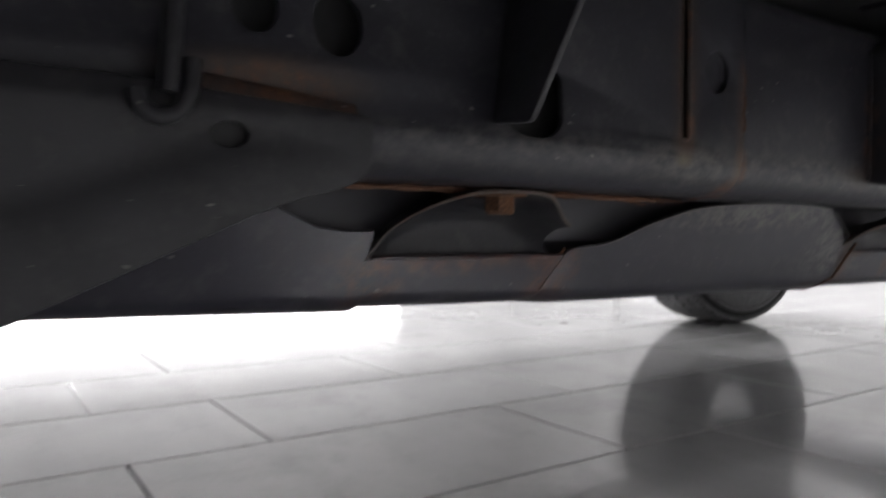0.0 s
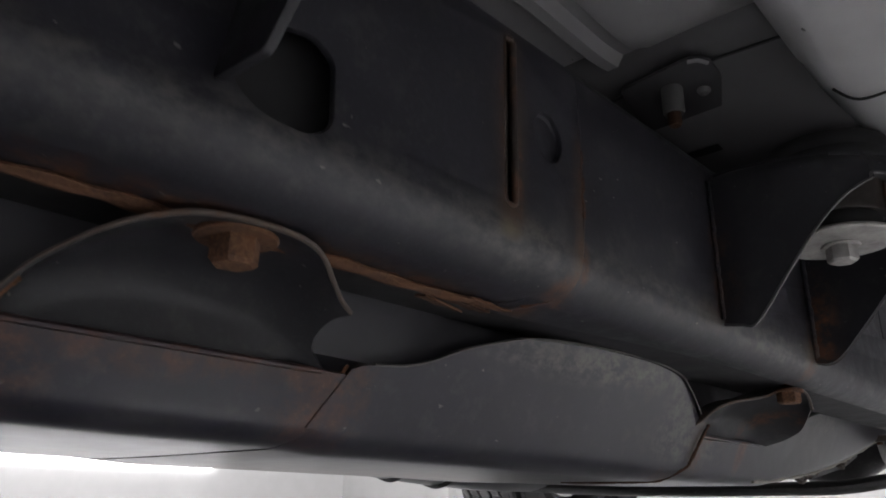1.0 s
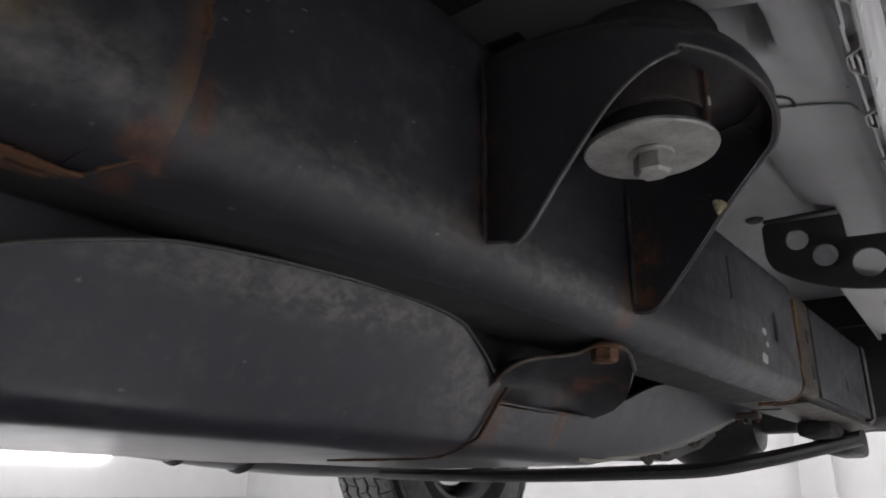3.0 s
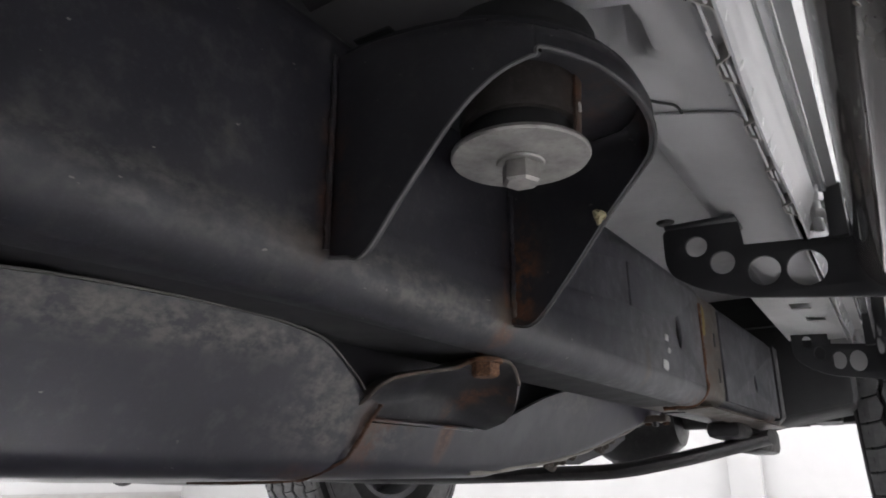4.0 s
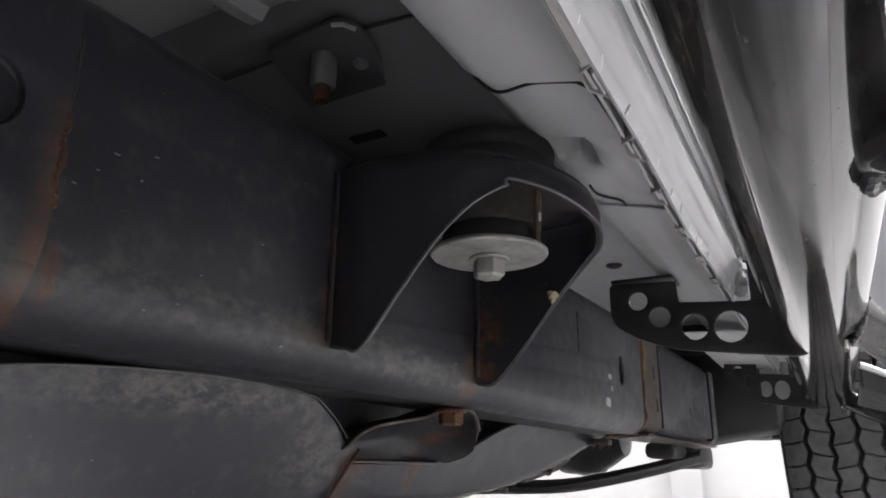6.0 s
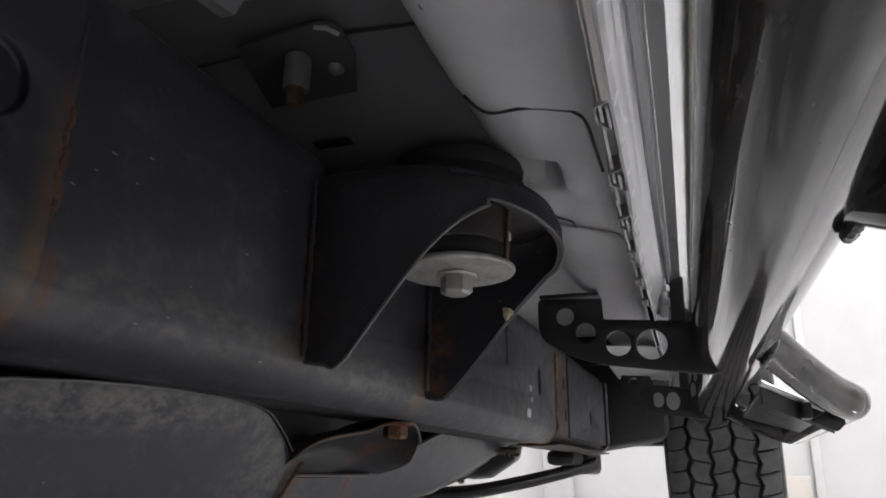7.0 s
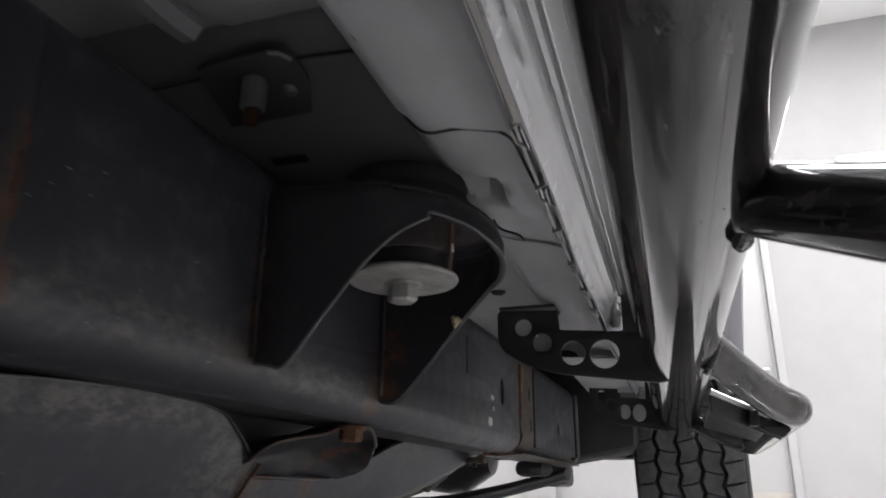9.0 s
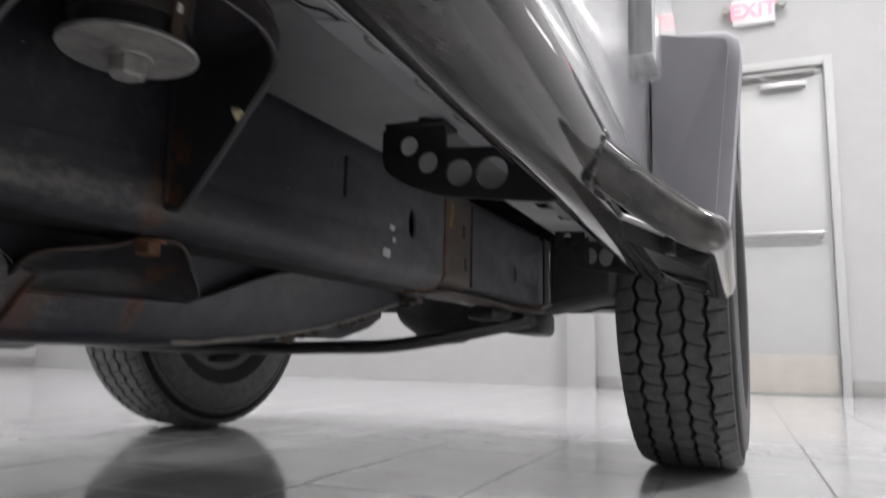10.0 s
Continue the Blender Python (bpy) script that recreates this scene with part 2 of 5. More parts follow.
M_SKID = chassis("skid_paint", (0.0160, 0.0152, 0.0245), rust=[
    ((-.345, .352, .277), (.06, .036, .034), 1.0), ((-.345, .27, .289), (.05, .11, .015), 1.0),
    ((-.345, .205, .277), (.06, .030, .034), 1.0), ((-.345, .772, .277), (.06, .022, .032), 1.0),
    ((-.345, .868, .280), (.05, .014, .026), 1.0), ((-.345, .79, .288), (.05, .05, .009), .9),
    ((-.38, .72, .252), (.05, .06, .012), .9), ((-.42, .18, .25), (.12, .03, .012), .6)],
    scuff=[((-.56, .5, .244), (.17, .7, .014)), ((-.33, .53, .322), (.06, .13, .018)), ((-.33, .63, .325), (.06, .12, .016)), ((-.33, .72, .305), (.06, .045, .032)), ((-.35, .75, .28), (.06, .10, .02)), ((-.32, 1.08, .325), (.06, .12, .016))],
    # the blob at y 1.02 paints extra light on the rear sheet
    stain=[((-.55, .45, .2500), (.16, .6, .007), (.21, .185, .15), .8), ((-.33, 1.02, .30), (.08, .28, .06), DUST_AND_LIGHT, .8), ((-.345, .352, .278), (.05, .022, .03), (.045, .020, .018), .8), ((-.345, .27, .287), (.05, .11, .008), (.04, .019, .017), .8), ((-.34, .765, .285), (.05, .022, .03), BROWN, .8), ((-.34, .868, .286), (.05, .013, .030), (.19, .085, .04), .9)],
    rough=0.30, dust=0.4, relief=0.02, scuffing=0.62, patchy=0.2, tone=(0.62, 0.6, 0.8), gloss=0.42)
M_TAB = chassis("tab_paint", (0.020, 0.0197, 0.0235), rust=[((-.275, .81, .334), (.03, .035, .012), .8), ((-.305, .28, .336), (.03, .07, .010), .8), ((-.34, .76, .295), (.02, .02, .02), .5), ((-.31, .868, .30), (.06, .013, .04), 1.0), ((-.335, .752, .30), (.05, .018, .03), .8)], scuff=[((-.32, .762, .305), (.05, .04, .03))], scuffing=0.6)
M_BRACKET = chassis("bracket_paint", (0.025, 0.0247, 0.029), rust=[
    ((rx(.79, .009), .790, .372), (.018, .02, .062), 1.0), ((-.15, .735, .448), (.05, .05, .02), .5), ((rx(.62, .003), .613, .385), (.016, .02, .06), .35)], dust=0.35)
M_GUSSET = chassis("gusset_paint", (0.019, 0.0187, 0.022), dust=0.4)
M_DARK = chassis("dark_suspension", (0.026, 0.025, 0.027), rust=[((-.2, 1.95, .40), (.15, .12, .06), .5)], dust=0.6)
M_TANK = painted("grey_tank_plastic", (0.06, 0.059, 0.068), 0.5, 0.1)
M_RUST = rusty("rusted_steel")
M_LIPRUST = chassis("rusty_lip", (0.04, 0.03, 0.028), rust=[((rx(.12, .01), .12, .37), (.06, .06, .02), 1.0)])
M_RIMRUST = chassis("worn_rim", (0.075, 0.06, 0.05), rust=[((-.31, .26, .325), (.06, .09, .03), .8), ((-.29, .79, .325), (.06, .07, .03), .9)], dust=1.0)
M_RUSTDARK = rusty("dark_scaly_rust", 0.3, 0.55)
M_RUSTPALE = rusty("orange_rusted_steel", 0.85)
M_ZINC = worn_zinc("dull_zinc")
M_CUP = chassis("cup_paint", (0.052, 0.046, 0.043), rust=[((-.16, .715, .45), (.03, .03, .02), .5)], dust=0.8)
M_RUBBER = rubber("black_rubber")
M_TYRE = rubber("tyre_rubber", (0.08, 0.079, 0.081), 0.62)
# same rubber as the tread, darkened for the shade in its grooves
M_GROOVESHADE = rubber("tyre_groove", (0.012, 0.012, 0.012), 0.85)
M_SILVER = silver_paint()
M_UNDER = painted("grey_underbody_primer", (0.31, 0.307, 0.314), 0.42, 0.14, scale=70, relief=0.12, specks=0.9)
M_FLANGE = painted("bare_silver_flange", (0.55, 0.555, 0.57), 0.3, 0.05, 0.3, 0.25, scale=12, relief=0.0, coat_rough=0.2)
M_SILL = painted("grey_sill_primer", (0.50, 0.498, 0.508), 0.4, 0.12, scale=70, relief=0.12, specks=0.9)
M_EDGE = painted("worn_primer_edge", (0.40, 0.385, 0.365), 0.45, 0.15, scale=120, relief=0.1, specks=0.6)
M_UNDERDARK = painted("dark_underbody_coat", (0.125, 0.123, 0.128), 0.5, 0.15, relief=0.2)
M_STUD = painted("stud_grey", (0.13, 0.13, 0.13), 0.5)
# sealer black, also laid where holes and recesses are dark with shade
M_SEAL_SHADE = painted("black_seam_sealer", (0.021, 0.021, 0.0225), 0.6)
M_SLIDER = slider_paint()
M_PLATE = painted("satin_black_plate", (0.022, 0.022, 0.0245), 0.42, 0.2, relief=0.15)
M_WELD = painted("weld_bead_black", (0.03, 0.03, 0.033), 0.3, 0.3, 0.2, 0.0, 200, 0.3)
M_FLARE = painted("grey_flare_plastic", (0.42, 0.415, 0.445), 0.5, 0.05, relief=0.1)
M_WALL = painted("white_wall_paint", (0.45, 0.45, 0.447), 0.6, 0.03, scale=90)
M_CEIL = painted("white_ceiling", (0.8, 0.8, 0.79), 0.8, 0.02)
M_DOOR = painted("white_door_paint", (0.50, 0.505, 0.495), 0.4, 0.02)
M_BASE = painted("grey_baseboard", (0.33, 0.325, 0.315), 0.5, 0.08)
M_BEIGE = painted("beige_kick_tile", (0.5, 0.47, 0.43), 0.3, 0.08)
M_STEEL = painted("brushed_steel", (0.5, 0.5, 0.5), 0.35, 0.05, 0, 0.9)
M_RIM = painted("dark_wheel_alloy", (0.09, 0.09, 0.095), 0.4, 0.1, 0, 0.6)
M_TILE = tile_material()
M_GROUT = painted("grey_grout", (0.42, 0.42, 0.415), 0.8, 0.1, scale=60)
M_LAMP = glow("lamp_diffuser", (1.0, 0.99, 0.97), 5.0)
M_WINDOW = glow("bright_window", (1.0, 1.0, 1.0), WINDOW_GLOW)
M_EXITRED = glow("exit_red", (0.9, 0.22, 0.28), 1.3)
M_SIGN = painted("white_sign_plastic", (0.75, 0.75, 0.74), 0.4, 0.02)
M_WHITESPOT = painted("white_paint_drip", (0.7, 0.7, 0.68), 0.5, 0.05)


# ---- mesh helpers ----
def part(name, bm, material, parent=None, label="", smooth=True, angle=35):
    """Link a bmesh as one mesh object, under parent where given."""
    me = bpy.data.meshes.new(name)
    bmesh.ops.recalc_face_normals(bm, faces=bm.faces)
    if smooth:
        for f in bm.faces:
            f.smooth = True
        for e in bm.edges:
            if len(e.link_faces) == 2 and e.calc_face_angle(0) > radians(angle):
                e.smooth = False
    bm.to_mesh(me)
    bm.free()
    me.materials.append(material)
    ob = new(name, me)
    if parent:
        ob.parent = parent
    if label:
        ob["label"] = label
    return ob


def thing(name, label, category, at=(0, 0, 0), group="", kind=""):
    ob = new(name)
    ob.location = at
    ob.empty_display_size = 0.05
    bpy.context.view_layer.update()
    return tagged(ob, label, category, group, kind)


def box(bm, lo, hi, bevel=0.0, segs=2):
    made = bmesh.ops.create_cube(bm, size=1.0)["verts"]
    c, d = [(a + b) / 2 for a, b in zip(lo, hi)], [b - a for a, b in zip(lo, hi)]
    for v in made:
        v.co = Vector([c[k] + v.co[k] * d[k] for k in range(3)])
    if bevel:
        edges = list({e for v in made for e in v.link_edges})
        bmesh.ops.bevel(bm, geom=edges, offset=bevel, segments=segs, profile=0.5, affect="EDGES")
    return bm


def boxed(lo, hi, bevel=0.0, segs=2):
    return box(bmesh.new(), lo, hi, bevel, segs)


def loft(rows, close_rows=False, close_cols=False, bm=None):
    """A skin through rows of points, all of one length."""
    bm = bm or bmesh.new()
    vs = [[bm.verts.new(p) for p in row] for row in rows]
    nr, nc = len(rows), len(rows[0])
    for i in range(nr if close_rows else nr - 1):
        for j in range(nc if close_cols else nc - 1):
            a, b = vs[i], vs[(i + 1) % nr]
            bm.faces.new((a[j], a[(j + 1) % nc], b[(j + 1) % nc], b[j]))
    return bm


def caps(bm):
    edges = [e for e in bm.edges if e.is_boundary]
    bmesh.ops.holes_fill(bm, edges=edges, sides=0)
    return bm


def thicken(bm, t):
    bmesh.ops.recalc_face_normals(bm, faces=bm.faces)
    bmesh.ops.solidify(bm, geom=bm.faces[:], thickness=t)
    return bm


def spline(pts, n=8, closed=False):
    """Catmull-Rom through points of any dimension."""
    pts = [np.array(p, float) for p in pts]
    out, m = [], len(pts)
    for i in range(m if closed else m - 1):
        p0, p1, p2, p3 = ((pts[(i + k) % m] if closed else pts[min(max(i + k, 0), m - 1)]) for k in (-1, 0, 1, 2))
        for s in range(n):
            u = s / n
            out.append(0.5 * (2 * p1 + (p2 - p0) * u + (2 * p0 - 5 * p1 + 4 * p2 - p3) * u * u + (3 * p1 - p0 - 3 * p2 + p3) * u**3))
    if not closed:
        out.append(pts[-1])
    return out


def rounded(pts, r, n=5):
    """A closed outline in 2D with its corners rounded; r may be a list."""
    out, m = [], len(pts)
    for i in range(m):
        p0, p1, p2 = (Vector(pts[(i + k) % m]) for k in (-1, 0, 1))
        rad = r[i] if isinstance(r, (list, tuple)) else r
        a, b = (p0 - p1), (p2 - p1)
        k = min(rad, a.length * 0.45, b.length * 0.45)
        if k < 1e-5:
            out.append(tuple(p1))
            continue
        a, b = p1 + a.normalized() * k, p1 + b.normalized() * k
        for s in range(n + 1):
            u = s / n
            q = a * (1 - u) ** 2 + p1 * 2 * u * (1 - u) + b * u * u
            out.append(tuple(q))
    return out


def ring2(cx, cy, rx_, ry_=None, n=24):
    return [(cx + rx_ * math.cos(2 * math.pi * k / n), cy + (ry_ or rx_) * math.sin(2 * math.pi * k / n)) for k in range(n)]


def sheet(outline, holes, thick, to3d, bevel=0.0006):
    """A flat plate with holes, thick metres through. to3d(u, v, w) gives the place."""
    cu = bpy.data.curves.new("outline", "CURVE")
    cu.dimensions, cu.fill_mode, cu.extrude, cu.bevel_depth, cu.bevel_resolution = "2D", "BOTH", thick / 2 - bevel, bevel, 1
    for loop in (outline, *holes):
        sp = cu.splines.new("POLY")
        sp.points.add(len(loop) - 1)
        for p, (u, v) in zip(sp.points, loop):
            p.co = (u, v, 0, 1)
        sp.use_cyclic_u = True
    ob = bpy.data.objects.new("outline", cu)
    me = bpy.data.meshes.new_from_object(ob)
    bm = bmesh.new()
    bm.from_mesh(me)
    bpy.data.objects.remove(ob)
    bpy.data.curves.remove(cu)
    bpy.data.meshes.remove(me)
    bmesh.ops.remove_doubles(bm, verts=bm.verts, dist=1e-6)
    for v in bm.verts:
        v.co = Vector(to3d(*v.co))
    return bm


def lathe(profile, centre, axis="z", n=40, bm=None):
    """profile: (radius, along); turned round an axis through centre."""
    rows = []
    for k in range(n):
        a = 2 * math.pi * k / n
        c, s = math.cos(a), math.sin(a)
        row = []
        for r, h in profile:
            p = {"z": (r * c, r * s, h), "x": (h, r * c, r * s), "y": (r * s, h, r * c)}[axis]
            row.append(tuple(p[i] + centre[i] for i in range(3)))
        rows.append(row)
    return loft(rows, close_rows=True, bm=bm)


def pipe(path, r, n=20, cap=True, bm=None):
    """A round tube along a path."""
    pts = [Vector(p) for p in path]
    rows, up = [], None
    for i, p in enumerate(pts):
        d = (pts[min(i + 1, len(pts) - 1)] - pts[max(i - 1, 0)]).normalized()
        if up is None:
            up = d.orthogonal().normalized()
        up = (up - d * up.dot(d)).normalized()
        side = d.cross(up)
        rr = r[i] if isinstance(r, (list, tuple)) else r
        rows.append([p + up * rr * math.cos(2 * math.pi * k / n) + side * rr * math.sin(2 * math.pi * k / n) for k in range(n)])
    b = loft(rows, close_cols=True, bm=bm)
    return caps(b) if cap else b


def hexagon(centre, across, z0, z1, bm=None, turn=0.0):
    """A bolt's head, hanging down from z1 to z0 with a chamfered end."""
    bm = bm or bmesh.new()
    rows = []
    for rr, z in ((across * .52, z1), (across * .58, z1 - .0005), (across * .58, z0 + .0016), (across * .48, z0)):
        rows.append([(centre[0] + rr * math.cos(turn + k * math.pi / 3), centre[1] + rr * math.sin(turn + k * math.pi / 3), z) for k in range(6)])
    return caps(loft(rows, close_cols=True, bm=bm))


def bead(path, r, seed=1):
    """A scaly ridge of weld or rust along a path, of slowly and unevenly changing girth."""
    rnd = random.Random(seed)
    pts = [Vector(p) for p in spline(path, 8)]
    girth, now = [], 1.0
    for k in range(len(pts)):
        now += (rnd.uniform(.55, 1.45) - now) * .5
        girth.append(r * now)
    jog = [Vector((rnd.uniform(-1, 1), rnd.uniform(-1, 1), rnd.uniform(-1, 1))) * r * .22 for _ in pts]
    return pipe([p + d for p, d in zip(pts, jog)], girth, 8)


# ---- the room ----
def wall_box(name, lo, hi, material, label, category="wall"):
    ob = part(name, boxed(lo, hi), material, smooth=False)
    return tagged(ob, label, category, kind="structure")


X0, X1, Y0, Y1, TOP = ROOM["x0"], ROOM["x1"], ROOM["y0"], ROOM["y1"], ROOM["top"]
wall_box("floor", (X0 - .2, Y0 - .2, -0.3), (X1 + .2, Y1 + 1.2, -0.006), M_GROUT, "grey grout bed under polished floor tiles", "floor")
wall_box("ceiling", (X0 - .2, Y0 - .2, TOP), (X1 + .2, Y1 + 1.2, TOP + .15), M_CEIL, "plain white ceiling with linear lamps", "ceiling")
wall_box("wall_east", (X1, Y0 - .2, -.006), (X1 + .15, Y1 + .2, TOP), M_WALL, "plain white painted side wall")
wall_box("wall_south", (X0, Y0 - .15, -.006), (X1, Y0, TOP), M_WALL, "plain white painted wall")

# north wall with its doorway cut through
DX0, DX1, DH = -0.02, 0.82, 2.56
bm = bmesh.new()
box(bm, (X0, Y1, -.006), (DX0 - .06, Y1 + .18, TOP))
box(bm, (DX1 + .06, Y1, -.006), (X1, Y1 + .18, TOP))
box(bm, (DX0 - .06, Y1, DH + .07), (DX1 + .06, Y1 + .18, TOP))
tagged(part("wall_north", bm, M_WALL, smooth=False), "white painted wall with a white service door", "wall", kind="structure")
wall_box("wall_west", (X0 - .15, Y0, -.006), (X0, Y1, TOP), M_WALL, "plain white painted far wall")


def under(ob, parent):
    """Parent ob, keeping it where it stands."""
    ob.parent = parent
    ob.matrix_parent_inverse = parent.matrix_world.inverted()
    return ob


bar = thing("light_bar", "long bright horizontal light bar low on the wall", "light bar", (X0, .6, .6))
under(part("diffuser", sheet(rounded([(-3.2, .49), (4.53, .49), (4.53, .74), (-3.2, .74)], .10, 8), [], .03, lambda u, v, w: (X0 + .045 + w, u, v), .008), M_WINDOW), bar)
under(part("backing", boxed((X0 + .001, -3.1, .54), (X0 + .029, 4.43, .69), .004), M_SIGN), bar)
tagged(part("trim", boxed((-6.0, Y1 - .12, -.006), (-5.64, Y1 - .002, TOP), .004), M_WALL), "white boxed column on the wall", "column", kind="structure")
# pilaster and recess trim on the north wall
tagged(part("trim", boxed((-1.20, Y1 - .10, -.006), (-.97, Y1 - .002, TOP), .004), M_WALL), "white boxed pilaster on the wall", "pilaster", kind="structure")
for name, lo, hi in (("baseboard", (-.968, Y1 - .014, 0), (DX0 - .065, Y1 - .002, .10)), ("baseboard", (DX1 + .068, Y1 - .014, 0), (X1, Y1 - .002, .12)),
                     ("baseboard", (X0 + .002, -5, 0), (X0 + .016, Y1 - .02, .12))):
    tagged(part(name, boxed(lo, hi, .003), M_BASE), "grey rubber baseboard along the wall", "baseboard", kind="structure")

door = thing("door_1", "closed white service door with a push bar", "door", (DX0, Y1, 0), kind="structure")
under(part("door_leaf", boxed((DX0 + .004, Y1 + .03, .006), (DX1 - .004, Y1 + .075, DH - .004), .002), M_DOOR), door)
for lo, hi in (((DX0 - .058, Y1 - .02, 0), (DX0, Y1 + .12, DH + .068)), ((DX1, Y1 - .02, 0), (DX1 + .058, Y1 + .12, DH + .068)), ((DX0 + .001, Y1 - .02, DH), (DX1 - .001, Y1 + .12, DH + .068))):
    under(part("door_frame", boxed(lo, hi, .004), M_DOOR), door)
kick = under(part("kick_plate", boxed((DX0 + .03, Y1 + .018, .012), (DX1 - .02, Y1 + .029, .30), .002), M_BEIGE, None, "beige kick plate"), door)
under(part("push_bar", boxed((DX0 + .06, Y1 - .04, 1.19), (DX1 - .06, Y1 + .0, 1.235), .008), M_STEEL, None, "steel push bar"), door)
for xx in (DX0 + .07, DX1 - .10):
    under(part("push_bar_end", boxed((xx, Y1 + .0005, 1.18), (xx + .03, Y1 + .029, 1.245), .004), M_STEEL), door)
under(part("door_closer", boxed((DX0 + .38, Y1 - .03, DH - .17), (DX0 + .71, Y1 + .029, DH - .12), .008), M_STEEL, None, "grey door closer"), door)
# grey bar across the leaf just below the head
under(part("closer_track", boxed((DX0 + .10, Y1 - .03, DH - .06), (DX1 - .06, Y1 + .029, DH - .025), .006), M_BASE, None, "grey bar under the door head"), door)
under(part("closer_arm", pipe([(DX0 + .5, Y1 - .01, DH - .115), (DX0 + .36, Y1 - .06, DH - .07), (DX0 + .22, Y1 - .035, DH - .045)], .009, 8), M_STEEL), door)

sign = thing("exit_sign", "white emergency exit sign with red letters on the wall", "sign", (.30, Y1, 2.95))
SX, SZ = .335, 3.065
under(part("housing", boxed((SX - .16, Y1 - .06, SZ - .11), (SX + .16, Y1 - .001, SZ + .11), .01), M_SIGN), sign)
for sx in (-.21, .21):
    under(part("lamp_head", lathe([(.001, -.05), (.03, -.05), (.036, -.02), (.03, .012), (.001, .014)], (SX + sx, Y1 - .05, SZ + .02), "y", 16), M_BASE), sign)
    under(part("lamp_arm", pipe([(SX + sx * .7, Y1 - .03, SZ + .02), (SX + sx, Y1 - .04, SZ + .02)], .008, 8), M_BASE), sign)
tx = bpy.data.curves.new("exit_text", "FONT")
tx.body, tx.size, tx.align_x, tx.align_y, tx.extrude, tx.offset = "EXIT", .17, "CENTER", "CENTER", .002, .004
tob = bpy.data.objects.new("exit_text", tx)
tme = bpy.data.meshes.new_from_object(tob)
bpy.data.objects.remove(tob)
tme.materials.append(M_EXITRED)
letters = new("letters", tme)
letters.matrix_world = pose(SX, Y1 - .0635, SZ, 90, 0, 0)
bpy.context.view_layer.update()
under(letters, sign)

for lx, ly in FIXTURES:
    f = thing("ceiling_light", "linear white ceiling lamp, switched on", "lamp", (lx, ly, TOP), "ceiling lamps")
    under(part("housing", boxed((lx - .64, ly - .17, TOP - .05), (lx + .64, ly + .17, TOP), .006), M_SIGN), f)
    under(part("diffuser", boxed((lx - .62, ly - .15, TOP - .062), (lx + .62, ly + .15, TOP - .0505), .003), M_LAMP), f)
wl_ = thing("wall_lamp", "bright rectangular lamp on the white wall", "lamp", (1.75, Y1, 3.05))
under(part("housing", boxed((1.50, Y1 - .05, 2.80), (2.3, Y1 - .001, 2.98), .006), M_SIGN), wl_)
under(part("diffuser", boxed((1.51, Y1 - .062, 2.81), (2.29, Y1 - .0505, 2.97), .004), M_LAMP), wl_)


# ---- the vehicle's frame ----
BACK, SIDE0, FRAME0 = -1.6, -.24, -.40
vehicle = thing("vehicle_chassis", "dusty black ladder frame of a parked vehicle, rusty seams", "vehicle chassis", (-.7, .5, 0))


def rail_section(y, top=.4765, bottom=.331, out=0.0, depth=.085, r=.022, inset=0.0):
    """The outer, rounded half of a rail's section at y, as points from the top inner edge round to the bottom inner edge."""
    pts = [(-depth, top - inset), (-.012, top - inset)]
    pts += [(-.012 + .012 * math.sin(a) + out, top - .012 + .012 * math.cos(a) - inset) for a in np.linspace(.2, math.pi / 2, 4)]
    pts += [(out, top * .66 + bottom * .34), (out, top * .33 + bottom * .67)]
    pts += [(-r + r * math.cos(a) + out, bottom + r - r * math.sin(a)) for a in np.linspace(0, math.pi / 2, 7)]
    pts += [(-.04, bottom), (-depth, bottom)]
    return [(rx(y, u), y, z) for u, z in pts]


def rail_tube(y0, y1, n, **kw):
    return caps(loft([rail_section(y, **kw) for y in np.linspace(y0, y1, n)], close_cols=True))


# main rail: the face carries real slots and holes, so it is a plate in front of a core
def FLANGE(y):
    """Width of the rail's lower flange, which tapers forwards."""
    return float(np.interp(y, (.45, .50, .58, .66), (.028, .021, .010, .003)))


def on_rail(off):
    return lambda u, v, w: (rx(u, off + w), u, v)


# black core paints the darkness seen through the face's holes
under(part("rail_core", rail_tube(FRAME0, 1.262, 30, out=-.012, bottom=.3335, top=.4745), M_SEAL_SHADE), vehicle)


def rail_face(y0, y1, z0, z1, holes, off, thick=.004):
    return sheet([(y0, z0), (y1, z0), (y1, z1), (y0, z1)], holes, thick, on_rail(off), .0008)


slot = rounded([(.3818, .3655), (.3902, .3655), (.3902, .4600), (.3822, .4600)], .0040)
pocket = rounded([(.236, .368), (.250, .357), (.272, .356), (.283, .364), (.2815, .394), (.270, .4005), (.252, .396), (.244, .384)], .008)
oval = ring2(1.172, .404, .010, .019)
plug_hole = ring2(.4170, .4130, .0128, .0150)
face_holes = [oval, rounded([(1.02, .405), (1.027, .405), (1.027, .45), (1.02, .45)], .002)]
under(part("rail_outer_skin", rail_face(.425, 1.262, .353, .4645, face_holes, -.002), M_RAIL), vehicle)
under(part("rail_top_skin", caps(loft([[(rx(y, u), y, z) for u, z in [(0, .4645), (-.001, .469), (-.004, .4735), (-.010, .4765), (-.085, .4765), (-.085, .4735), (-.010, .4735), (-.004, .4645)]] for y in np.linspace(FRAME0, 1.262, 30)], close_cols=True)), M_RAIL), vehicle)
